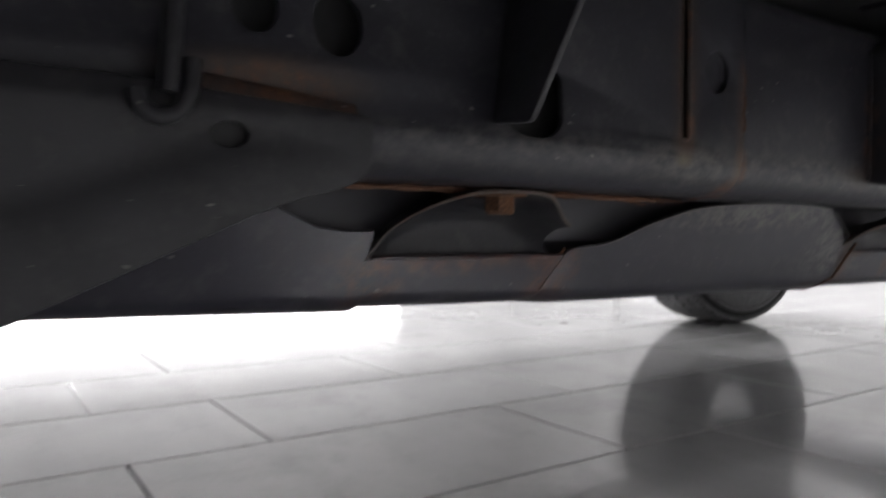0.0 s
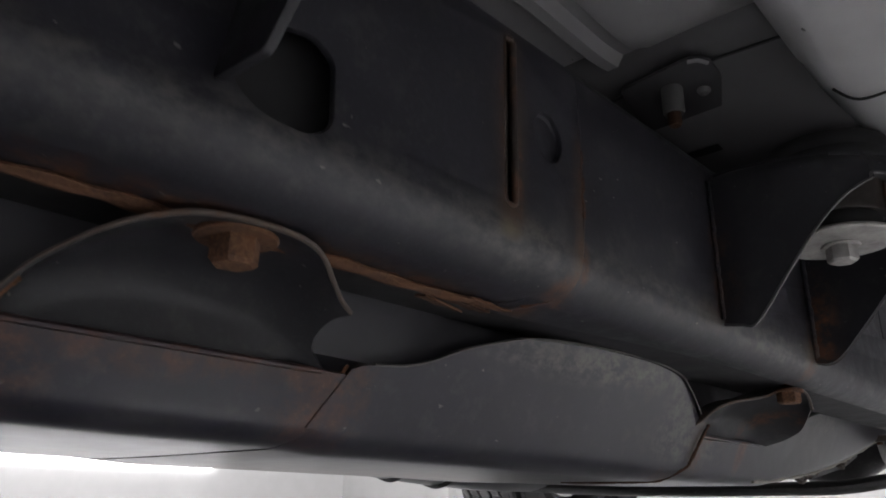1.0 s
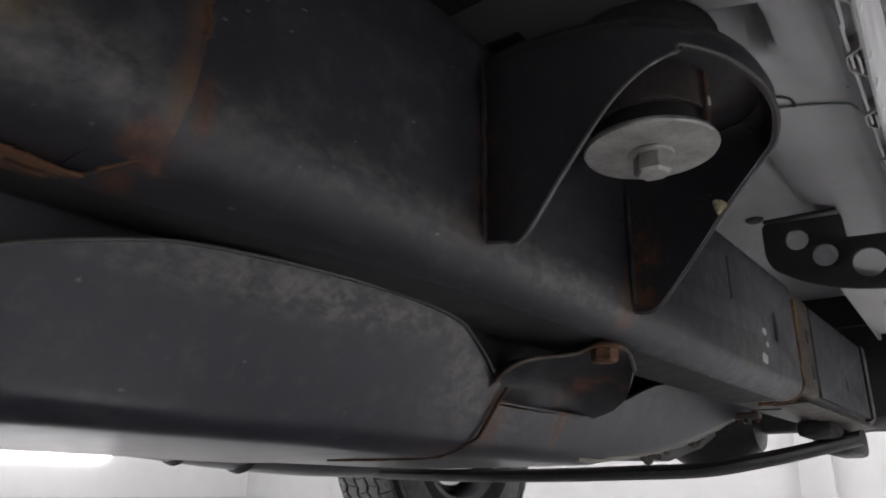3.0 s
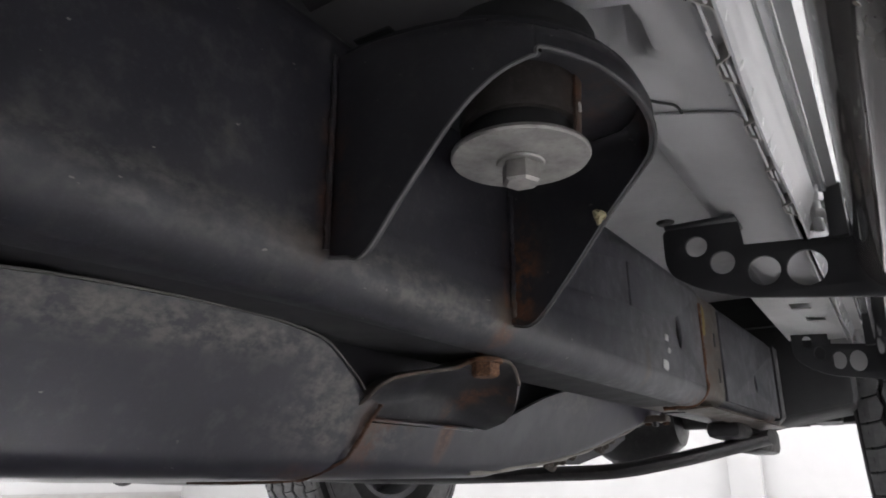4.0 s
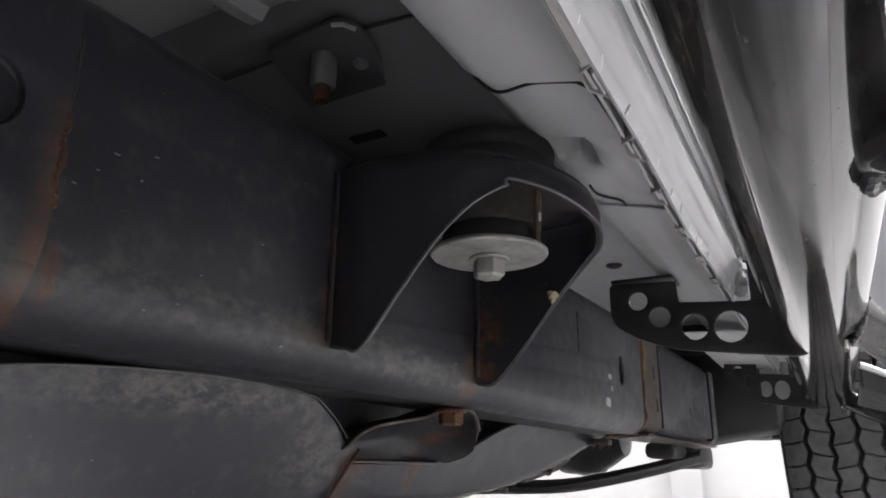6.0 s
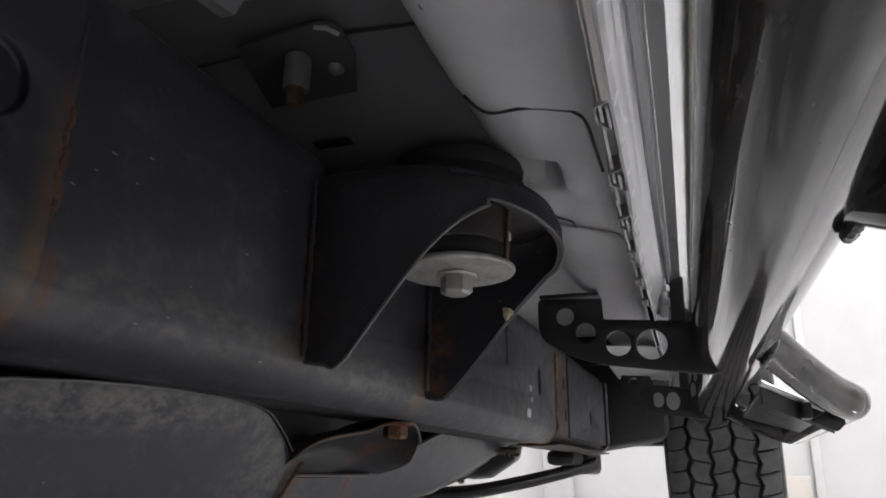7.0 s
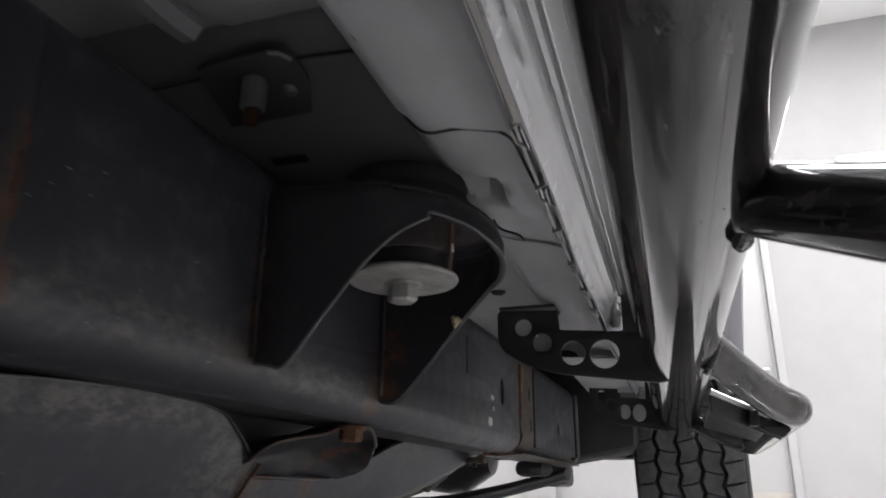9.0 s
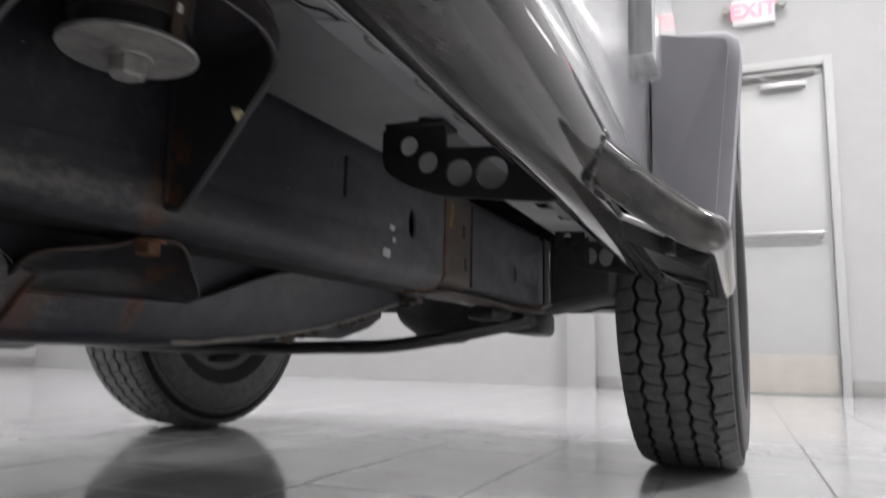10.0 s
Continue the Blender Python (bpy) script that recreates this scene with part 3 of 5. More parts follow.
under(part("rail_lower_skin", caps(loft([[(rx(y, u), y, z) for u, z in
      [(0, .353)] + [(-.022 + .022 * math.cos(a), .353 - .022 * math.sin(a)) for a in np.linspace(0.1, math.pi / 2, 7)] + [(-.022 - FLANGE(y), .331), (-.022 - FLANGE(y), .334), (-.021, .334)]
      + [(-.022 + .018 * math.cos(a), .353 - .018 * math.sin(a)) for a in np.linspace(math.pi / 2, .1, 5)] + [(-.004, .353)]] for y in np.linspace(.425, 1.262, 30)], close_cols=True)), M_RAIL), vehicle)
# doubler over the front stretch, ending in a rounded corner
DOUB = 0.0022
skin = [slot, pocket, plug_hole, ring2(.106, .402, .0115, .0125), ring2(.145, .400, .0135, .0155)]
outline = [(FRAME0, .353), (.4435, .353), (.4455, .372), (.4455, .40), (.4450, .43), (.4435, .4600), (.4400, .4645), (FRAME0, .4645)]
under(part("rail_doubler", sheet(outline, skin, .004, on_rail(DOUB), .001), M_DOUBLER), vehicle)
rows = []
for y in np.linspace(FRAME0, .4435, 40):
    rows.append([(rx(y, u + DOUB + .002), y, z) for u, z in [(0, .353)] + [(-.023 + .023 * math.cos(a), .353 - .0215 * math.sin(a)) for a in np.linspace(.1, math.pi / 2, 8)]
                 + [(-.046 - .002 * math.sin(y * 40), .3315), (-.046 - .002 * math.sin(y * 40), .3340), (-.023, .3340)]])
under(part("doubler_lower_lip", caps(loft(rows, close_cols=True)), M_DOUBLER), vehicle)
# rounded, rusted corner weld of the doubler
path = [(rx(.446, .0035), .4460, .452), (rx(.446, .0037), .4463, .395), (rx(.445, .003), .4452, .36), (rx(.443, -.002), .4430, .343), (rx(.44, -.014), .4395, .3330), (rx(.435, -.035), .4335, .3308), (rx(.42, -.045), .423, .3303)]
under(part("weld_bead", bead(path, .0009, 3), M_DOUBLER, None, "stained weld at the end of the doubler plate"), vehicle)
under(part("weld_rust", bead([(rx(.4465, .0032), .4462 + .0008 * math.sin(z * 400), z) for z in np.linspace(.376, .4165, 10)], .0017, 14), M_RUSTDARK, None, "pitted rust in the weld"), vehicle)
under(part("weld_rust", bead([(rx(.443, -.003), .4436, .346), (rx(.441, -.012), .4405, .3345), (rx(.435, -.03), .4345, .3308)], .0013, 16), M_RUST), vehicle)
# the folded lower seam: a rusty ledge with a torn, scaly end
rows = [[(rx(y, -.0365 - .0095 * v + .0014 * math.sin(y * 63 + v)), y, .3308 - .0016 * math.sin(math.pi * v) - .0005 * math.sin(y * 210 + 3 * v)) for v in np.linspace(0, 1, 6)] for y in np.linspace(.02, .41, 90)]
under(part("seam_rust", thicken(loft(rows), .0012), M_RUST, None, "scaly rust along the lower seam"), vehicle)
under(part("seam_edge", bead([(rx(y, -.0470 + .0012 * math.sin(y * 70)), y, .3318) for y in np.linspace(.02, .43, 40)], .0013, 7), M_RUSTDARK), vehicle)
for k, (ya, yb, drop, out) in enumerate(((.392, .424, .0030, -.040), (.400, .432, .0016, -.033), (.380, .409, .0040, -.046))):
    rnd = random.Random(60 + k)
    rows = [[(rx(ya, out - .007 * v + rnd.uniform(-.0007, .0007)), ya + (yb - ya) * u, .3306 - drop * (.35 + .65 * u) * (1 - .5 * v) + rnd.uniform(-.0005, .0005)) for v in np.linspace(0, 1, 4)] for u in np.linspace(0, 1, 8)]
    under(part("rust_flake", thicken(loft(rows), .0010), M_RUST if k else M_RUSTDARK, None, "curling flake of rust"), vehicle)
# rolled lip and rusty depth of the slot
lip = [(rx(y, DOUB + .0006), y, z) for y, z in slot] + [(rx(slot[0][0], DOUB + .0006), *slot[0])]
under(part("slot_lip", pipe(lip, .0019, 10), chassis("slot_lip_paint", (.034, .026, .022), rust=[((rx(.386), .3855, .44), (.03, .012, .03), .9), ((rx(.386), .3862, .372), (.03, .012, .016), .8)], dust=1.0), None, "rolled lip of the slot"), vehicle)
under(part("slot_rust", boxed((rx(.386, -.0055), .379, .362), (rx(.386, -.0045), .394, .4635)), M_RUSTDARK, None, "rusty inner wall of the slot", smooth=False), vehicle)
bm = lathe([(.0005, -.0036), (.0085, -.0042), (.0112, -.0040), (.0124, -.0026), (.0130, -.0004)], (rx(.417, DOUB + .002), .4170, .4130), "x", 32)
for v in bm.verts:
    v.co.z = .413 + (v.co.z - .413) * 1.14
under(part("rail_plug", bm, M_DOUBLER, None, "round pressed plug"), vehicle)
# rust-stained sleeve and the rear rail box
under(part("rail_sleeve", rail_tube(1.263, 1.36, 6, out=-.003, bottom=.334, top=.4755), chassis("sleeve_paint", (0.10, 0.092, 0.08), rust=[((rx(1.3), 1.30, .40), (.05, .06, .1), .55), ((rx(1.3), 1.27, .37), (.05, .012, .1), 1.0)], dust=1.0)), vehicle)
rear_face = [ring2(1.545, .385, .009, .014)]
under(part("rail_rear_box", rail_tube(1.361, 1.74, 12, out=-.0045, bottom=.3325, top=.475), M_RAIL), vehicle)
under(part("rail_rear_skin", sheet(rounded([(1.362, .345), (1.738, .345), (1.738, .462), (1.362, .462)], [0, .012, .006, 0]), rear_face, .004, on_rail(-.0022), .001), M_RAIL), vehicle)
under(part("rail_end_bead", bead([(rx(1.743, -.002), 1.742, .45), (rx(1.743, -.002), 1.742, .36), (rx(1.74, -.012), 1.741, .338), (rx(1.74, -.05), 1.74, .332)], .003, 12), M_ZINC, None, "scuffed pale end of the rail"), vehicle)
for yy, zz, hh in ((1.292, .443, .016), (1.288, .425, .007)):
    under(part("yellow_stain", sheet(rounded([(yy - .006, zz - hh), (yy + .005, zz - hh * .8), (yy + .006, zz + hh * .6), (yy - .004, zz + hh)], .004), [], .0008, on_rail(-.0026), .0002), painted("yellow_sealant", (.30, .22, .07), .6, .3), None, "yellow sealant smear"), vehicle)
# slots are black tabs, their darkness put into the colour
for yy, zz in ((1.335, .42), (1.342, .375)):
    under(part("sleeve_slot", boxed((rx(yy, -.0032), yy - .004, zz - .009), (rx(yy, -.0022), yy + .004, zz + .009), .0004), M_SEAL_SHADE, smooth=False), vehicle)
under(part("sleeve_seam", bead([(rx(1.262, .000), 1.263, z) for z in np.linspace(.455, .35, 8)] + [(rx(1.262, -.015), 1.26, .333), (rx(1.25, -.05), 1.25, .329)], .0022, 5), M_RUST, None, "rusted weld round the rail joint"), vehicle)
for yy, zz, ww, hh in ((1.111, .3600, .009, .0055), (1.122, .390, .006, .0035), (1.127, .377, .003, .003)):
    under(part("paint_drip", sheet(rounded([(yy - ww, zz - hh * .6), (yy + ww * .7, zz - hh), (yy + ww, zz + hh * .7), (yy - ww * .6, zz + hh)], hh * .6), [], .0012, on_rail(.0006), .0003), M_WHITESPOT, None, "white paint drip"), vehicle)

# hanging control arm bracket of the rail
hang = rounded([(.158, .356), (.1565, .330), (.135, .3225), (.113, .3165), (.013, .270), (-.12, .212), (-.34, .17), (-.34, .366), (.06, .362)], [.004, .01, .02, .02, .05, .05, .01, .01, .01])
under(part("control_arm_bracket", sheet(hang, [ring2(.0930, .3443, .0092, .0068)], .005, on_rail(.0105), .0015), M_GUSSET), vehicle)
# black plate paints the shade inside the bracket's oval hole
under(part("slot_back", boxed((rx(.097, .0062), .078, .333), (rx(.097, .0072), .108, .356)), M_SEAL_SHADE, smooth=False), vehicle)
under(part("bracket_lip", thicken(loft([[(rx(y, .0065 + .0065 * v), y, .3705 - .007 * (y - .076) / .075 - .0145 * v * v) for v in np.linspace(0, 1, 5)] for y in np.linspace(.0765, .1515, 10)]), .002), M_LIPRUST, None, "rust-stained upper ledge"), vehicle)
under(part("bracket_rod", pipe([(rx(.068, .017), .0672, .358), (rx(.07, .017), .0705, .405), (rx(.07, .016), .074, .47)], .0042, 14), M_GUSSET), vehicle)
hook = spline([(rx(.06, .0165), .0555, .358), (rx(.06, .017), .0575, .3515), (rx(.063, .0175), .0640, .3482), (rx(.07, .0175), .0715, .3515), (rx(.074, .017), .0755, .360), (rx(.075, .0165), .0768, .372)], 6)
under(part("rod_hook", pipe(hook, .0038, 12), M_GUSSET, None, "black hooked end of the rod"), vehicle)
# three-cornered outrigger gusset
g = [(0.0, .363), (.030, .3600), (.0755, .460), (.0800, .476), (0.0, .476)]
under(part("outrigger_gusset", sheet(rounded(g, .003), [], .004, lambda u, v, w: (rx(.234, u + .0045), .234 + (v - .36) * .15 + w, v), .001), M_BRACKET), vehicle)
under(part("gusset_top", sheet([(.0, .10), (.080, .10), (.080, .2485), (.0, .2485)], [], .004, lambda u, v, w: (rx(v, u + .005), v, .474 + w), .001), M_BRACKET), vehicle)

# far rail, crossmembers and tail of the frame
under(part("far_rail", caps(loft([[(-1.02 - .02 * y + a * .07, y, z) for a, z in ((0, .331), (1, .331), (1, .4765), (0, .4765))] for y in np.linspace(FRAME0, 1.74, 8)], close_cols=True)), M_GUSSET), vehicle)
cm = [(-.215, 1.66, .318), (-.27, 1.60, .300), (-.34, 1.54, .281), (-.42, 1.50, .266), (-.52, 1.48, .262), (-.64, 1.47, .259), (-.755, 1.468, .258)]
cm = spline(cm + [(-1.51 - x, y, z) for x, y, z in cm[-2::-1]], 6)
rows = [[(p[0], p[1] + .042 * math.cos(a), p[2] - .005 + .0115 * math.sin(a)) for a in np.linspace(0, 2 * math.pi, 17)[:-1]] for p in cm]
under(part("crossmember", caps(loft(rows, close_cols=True)), M_DARK), vehicle)
under(part("crossmember_mount", boxed((-.285, 1.51, .306), (-.235, 1.62, .331), .010), M_DARK), vehicle)
under(part("mount_clamp", boxed((-.340, 1.340, .3205), (-.295, 1.362, .3300), .003), M_RIMRUST, None, "rusty clamp under the rail"), vehicle)
for k in range(4):
    under(part("mount_bolt", hexagon((-.335 + .012 * k, 1.345 + .006 * (k % 2), 0), .008, .315 + .002 * (k % 2), .3215, None, k), M_RUSTDARK if k % 2 else M_DARK), vehicle)
under(part("rail_flange", thicken(loft([[(rx(y, .001 - .04 * v), y, .3320 - .002 * v) for v in (0, .3, .7, 1)] for y in np.linspace(1.27, 1.735, 24)]), .0022), M_RIMRUST, None, "rusty lower flange of the rear rail"), vehicle)
# kick-up over the axle, control arm, spring bucket
kick = spline([(-.245, 1.70, .405), (-.25, 1.80, .415), (-.26, 1.92, .47), (-.265, 2.05, .57), (-.265, 2.3, .62), (-.265, 2.7, .60)], 5)
rows = [[(p[0] + dx, p[1], p[2] + dz) for dx, dz in ((-.045, -.065), (.04, -.065), (.045, -.06), (.045, .06), (.04, .065), (-.045, .065))] for p in kick]
under(part("rail_kick_up", caps(loft(rows, close_cols=True)), M_DARK), vehicle)
for side_x in (-.30, -1.20):
    tail = spline([(side_x, -.36, .405), (side_x, -.46, .45), (side_x, -.60, .60), (side_x, -.80, .62), (side_x, -1.1, .58), (side_x, BACK - .06, .56)], 5)
    rows = [[(p[0] + dx, p[1], p[2] + dz) for dx, dz in ((-.04, -.065), (.04, -.065), (.04, .065), (-.04, .065))] for p in tail]
    under(part("rail_tail", caps(loft(rows, close_cols=True)), M_DARK), vehicle)
under(part("control_arm_mount", boxed((rx(1.85, -.10), 1.735, .292), (rx(1.85, -.045), 1.96, .342), .012), M_DARK), vehicle)
# bucket's black paints in the dark void before the tyre
bm = boxed((rx(1.85, -.11), 1.775, .333), (rx(1.85, .108), 1.99, .52), .02)
for v in bm.verts:
    if v.co.x > rx(1.85, .07) and v.co.z < .40:
        v.co.z += .030
under(part("spring_bucket", bm, M_SEAL_SHADE, None, "spring bucket, blackened with the shade of the void round it"), vehicle)

axle = thing("axle", "dirty black solid axle between the wheels", "axle", (-.76, 2.24, .405))
under(part("axle_tube", pipe([(-1.44, 2.24, .405), (-.09, 2.24, .405)], .042, 20), M_DARK), axle)
under(part("differential", lathe([(.001, -.14), (.08, -.12), (.125, -.05), (.13, 0), (.125, .05), (.08, .12), (.001, .14)], (-.62, 2.24, .405), "x", 24), M_DARK), axle)
for sx in (-1.36, -.17):
    under(part("axle_bracket", boxed((sx - .03, 2.17, .365), (sx + .03, 2.31, .44), .008), M_DARK), axle)
rear_axle = thing("axle", "dirty black solid axle between the wheels", "axle", (-.76, -.69, .405))
under(part("axle_tube", pipe([(-1.44, -.69, .405), (-.09, -.69, .405)], .042, 20), M_DARK), rear_axle)
under(part("differential", lathe([(.001, -.14), (.08, -.12), (.125, -.05), (.13, 0), (.125, .05), (.08, .12), (.001, .14)], (-.76, -.69, .405), "x", 24), M_DARK), rear_axle)
for sx in (-1.28, -.24):
    arm = thing("control_arm", "black lower control arm between frame and axle", "control arm", (sx, 1.9, .33))
    under(part("arm_tube", pipe([(sx, 1.80, .375), (sx, 2.22, .392)], .022, 14), M_DARK), arm)
    under(part("arm_eye", lathe([(.012, -.03), (.032, -.03), (.032, .03), (.012, .03)], (sx, 2.235, .392), "x", 18), M_DARK), arm)
    spring = thing("coil_spring", "black coil spring over the axle", "spring", (sx, 2.24, .45))
    coil = [(sx + .055 * math.cos(a), 2.24 + .055 * math.sin(a), .45 + .03 * a / (2 * math.pi)) for a in np.linspace(0, 2 * math.pi * 5, 90)]
    under(part("coil", pipe(coil, .0075, 8), M_DARK), spring)
    under(part("seat", lathe([(.001, 0), (.075, 0), (.075, .012), (.001, .012)], (sx, 2.24, .438), "z", 24), M_DARK), spring)

# ---- fuel tank and its skid ----
tank = thing("fuel_tank", "dark grey plastic fuel tank above the skid plate", "fuel tank", (-.6, .4, .3))
rows = []
for y in np.linspace(-.30, 1.34, 20):
    k = .002 * math.sin(y * 9)
    rows.append([(x + (k if abs(x) < .5 else 0), y, z) for x, z in [(-.372, .285), (-.352, .30), (-.350, .335), (-.354, .37), (-.39, .405), (-.55, .415), (-.66, .40), (-.685, .3), (-.66, .274), (-.42, .268)]])
under(part("tank_shell", caps(loft(rows, close_cols=True)), M_TANK), tank)

under(part("tank_strap", thicken(loft([[(x, y, z) for x, z in ((-.349, .30), (-.3465, .335), (-.350, .37), (-.387, .409), (-.6, .419))] for y in (1.16, 1.20)]), .002), M_GUSSET), tank)
under(part("tank_seam", pipe([(-.3485, y, .352) for y in np.linspace(-.28, 1.32, 20)], .003, 8), M_TANK), tank)

skid = thing("skid_plate", "black steel fuel tank skid plate with rusty seams", "skid plate", (-.5, .5, .25))


def skid_rows(ys, top, low, proud=0.0):
    rows = []
    for y in ys:
        zt, zb = top(y), low(y)
        zt = max(zt, zb + .004)
        pts, h = [], min(.012, (zt - zb) * .6)
        for k in np.linspace(0, 1, 9):
            z = zt + (zb + h - zt) * k
            pts.append((-.352 + (z - .262) * .46 + proud, z))
        (xa, za), (xc, zc_) = pts[-1], (-.3735 + (zb - .252) * .46 + proud * .5, zb - proud)
        for k in np.linspace(0, 1, 10)[1:]:  # bend down to the crease
            a, b, c = (1 - k) ** 2, 2 * k * (1 - k), k * k
            pts.append((a * xa + b * (xa * .80 + xc * .20) + c * xc, a * za + b * (za * .10 + zc_ * .90) + c * zc_))
        for x, dz in ((-.42, -.0005), (-.47, -.001), (-.53, -.0012), (-.58, -.0005), (-.62, .002), (-.655, .0065), (-.685, .014), (-.70, .022), (-.705, .032)):
            pts.append((x, zb + dz - proud))
        rows.append([(x, y, z) for x, z in pts])
    return rows


def skid_x(z):
    """x of the skid plate's outer face at height z, amidships."""
    face = skid_rows([.5], lambda y: .33, lambda y: .2530)[0][:18]
    return float(np.interp(z, [p[2] for p in face[::-1]], [p[0] for p in face[::-1]]))


def table(*pairs):
    ys, zs = zip(*pairs)
    return lambda y: float(np.interp(y, ys, zs))


def smooth_table(*pairs):
    dense = spline(pairs, 8)
    return table(*[(float(a), float(b)) for a, b in dense])


LOW = smooth_table((-.9, .285), (-.3, .2735), (0, .2630), (.1, .2600), (.2, .2568), (.3, .2550), (.4, .2542), (.5, .2538), (.66, .2528), (.8, .2518), (2, .251))
SEAM = smooth_table((.244, .722), (.2496, .734), (.259, .7475), (.272, .756), (.285, .760), (.297, .766), (.31, .770))
SK = [("skid_front", np.linspace(-.32, .199, 30), smooth_table((-.9, .335), (.0, .335), (.10, .330), (.136, .318), (.159, .3075), (.18, .3045), (.205, .305)), None, .0025),
      ("skid_link", np.linspace(.188, .352, 16), table((.1, .2895), (.5, .2895)), None, 0.0),
      ("skid_main", np.linspace(.340, .770, 60), smooth_table((.333, .2915), (.345, .2930), (.358, .2945), (.389, .2965), (.410, .302), (.432, .3112), (.468, .3215), (.49, .3260), (.54, .3305), (.60, .3330), (.65, .3330), (.690, .3295), (.71, .3225), (.731, .3130), (.747, .3045), (.765, .300), (.772, .2985)), None, .0024),
      ("skid_rear", np.linspace(.735, 1.40, 50), smooth_table((.72, .2865), (.85, .2875), (.905, .290), (.93, .293), (.955, .300), (.985, .3115), (1.02, .324), (1.06, .3335), (1.12, .3385), (1.25, .3405), (1.42, .341)),
       smooth_table((.7, .251), (.95, .251), (1.0, .2545), (1.10, .264), (1.20, .280), (1.30, .304), (1.37, .324), (1.42, .337)), 0.0)]
for name, ys, top, low, proud in SK:
    rows = skid_rows(ys, top, low or LOW, proud)
    if name == "skid_main":  # both ends lean: the seam starts further back at the bottom
        for r_i, r in enumerate(rows):
            k0, k1 = max(0.0, 1 - (r[0][1] - .340) / .03), max(0.0, 1 - (.770 - r[0][1]) / .10)
            r = [(x - .0019 * k0, y, z + .0019 * k0 * (z < .262)) for x, y, z in r]
            rows[r_i] = [(x, y + k0 * (.024 * min(1, (z - .251) / .045)) - k1 * (.770 - SEAM(z)), z) for x, y, z in r]
    if name == "skid_link":
        for r_i, r in enumerate(rows):
            k1 = max(0.0, 1 - (.352 - r[0][1]) / .03)
            rows[r_i] = [(x, y + k1 * (.02 * min(1, (z - .251) / .045)), z) for x, y, z in r]
    under(part(name, thicken(loft(rows), .003), M_SKID), skid)
RL = SK[3][3]
worn = painted("worn_beige_edge", (.26, .245, .215), .55, .3, scale=160)
under(part("worn_edge", pipe([(-.3600 + (RL(y) - .247) * .46, float(y), RL(y) + .0045) for y in np.linspace(.93, 1.385, 30)], [.0022 + .0008 * math.sin(k * 1.7) for k in range(30)], 8), worn, None, "pale worn lower edge"), skid)
rnd = random.Random(8)
for k in range(9):
    yy = 1.14 + .03 * k
    at = (-.372 + (RL(yy) - .247) * .46 + rnd.uniform(-.02, .004), yy, RL(yy) - .003)
    under(part("mud_crumb", bead([(at[0], at[1] - .008, at[2]), (at[0] + .003, at[1], at[2] - .003), (at[0] - .002, at[1] + .009, at[2] + .001)], rnd.uniform(.003, .0055), 90 + k), M_RIMRUST), skid)
# far mounting flange of the skid with its two ribs
FLY = smooth_table((.66, .268), (.75, .2635), (.85, .2555), (.97, .2500), (1.08, .2500))
rows = [[(-.70 - .095 * v, y, FLY(y) + .016 * (1 - v) - .010 * math.sin(math.pi * v)) for v in np.linspace(0, 1, 8)] for y in np.linspace(.66, 1.08, 18)]
under(part("far_flange", thicken(loft(rows), .003), M_SKID), skid)
for yy in (.775, .86):
    under(part("flange_rib", pipe([(-.705 - .088 * v, yy + .025 * v, FLY(yy + .025 * v) + .013 * (1 - v) - .011 * math.sin(math.pi * v)) for v in np.linspace(.1, 1, 8)], .005, 10), M_SEAL_SHADE), skid)
# rusted rims of the overlapping sheets
under(part("seam_rim", bead([(skid_x(z) - .0030, .362 - .024 * (1 - (z - .262) / .032), z) for z in np.linspace(.294, .262, 6)], .0014, 4), M_RUST), skid)
under(part("seam_rim", bead([(skid_x(z) + .0050, SEAM(z) + .0004, z) for z in np.linspace(.298, .262, 8)] + [(-.362, .734, .2515), (-.38, .727, .2493), (-.41, .719, .2490), (-.45, .711, .2490)], .0014, 6), M_RUSTDARK), skid)
under(part("seam_rim", bead([(skid_x(z) - .0030, .204 - .02 * (1 - (z - .262) / .032), z) for z in np.linspace(.303, .264, 7)], .0012, 8), M_RUST), skid)

# thin pale pipe paints the highlight on the plate's upper edge
edge = [(-.3470 + .46 * (SK[2][2](y) - .262), float(y), SK[2][2](y) + .0004) for y in np.linspace(.372, .745, 40)]
under(part("skid_edge", pipe(edge, .0007, 6), painted("worn_edge", (.10, .095, .09), .5, .3, scale=120), None, "pale edge, a painted bevel highlight"), skid)
SCOOPS = [("front_tab", [(-.337, .197, .288), (-.335, .202, .296), (-.328, .209, .307), (-.317, .218, .3155), (-.306, .227, .3215), (-.298, .237, .3258), (-.291, .249, .3288), (-.287, .265, .3298), (-.286, .283, .3298), (-.288, .297, .3285), (-.2935, .308, .3255), (-.300, .318, .320), (-.305, .327, .3145), (-.307, .334, .3108)], .207, .345),
          ("rear_tab", [(-.335, .748, .2975), (-.3275, .748, .3015), (-.317, .746, .308), (-.307, .754, .3145), (-.298, .775, .3195), (-.288, .794, .3235), (-.279, .806, .3300), (-.273, .818, .3318), (-.268, .834, .3310), (-.2672, .844, .3255), (-.2672, .850, .316)], .765, .905)]
ENDS = {"front_tab": [(-.307, .334, .3108), (-.316, .3318, .3092), (-.327, .3320, .3042), (-.3340, .3345, .2982), (-.3375, .342, .2930), (-.3440, .352, .2880)],
        "rear_tab": [(-.2672, .850, .316), (-.278, .868, .309), (-.290, .886, .302), (-.305, .904, .2985), (-.320, .920, .2958), (-.350, .930, .2895)]}
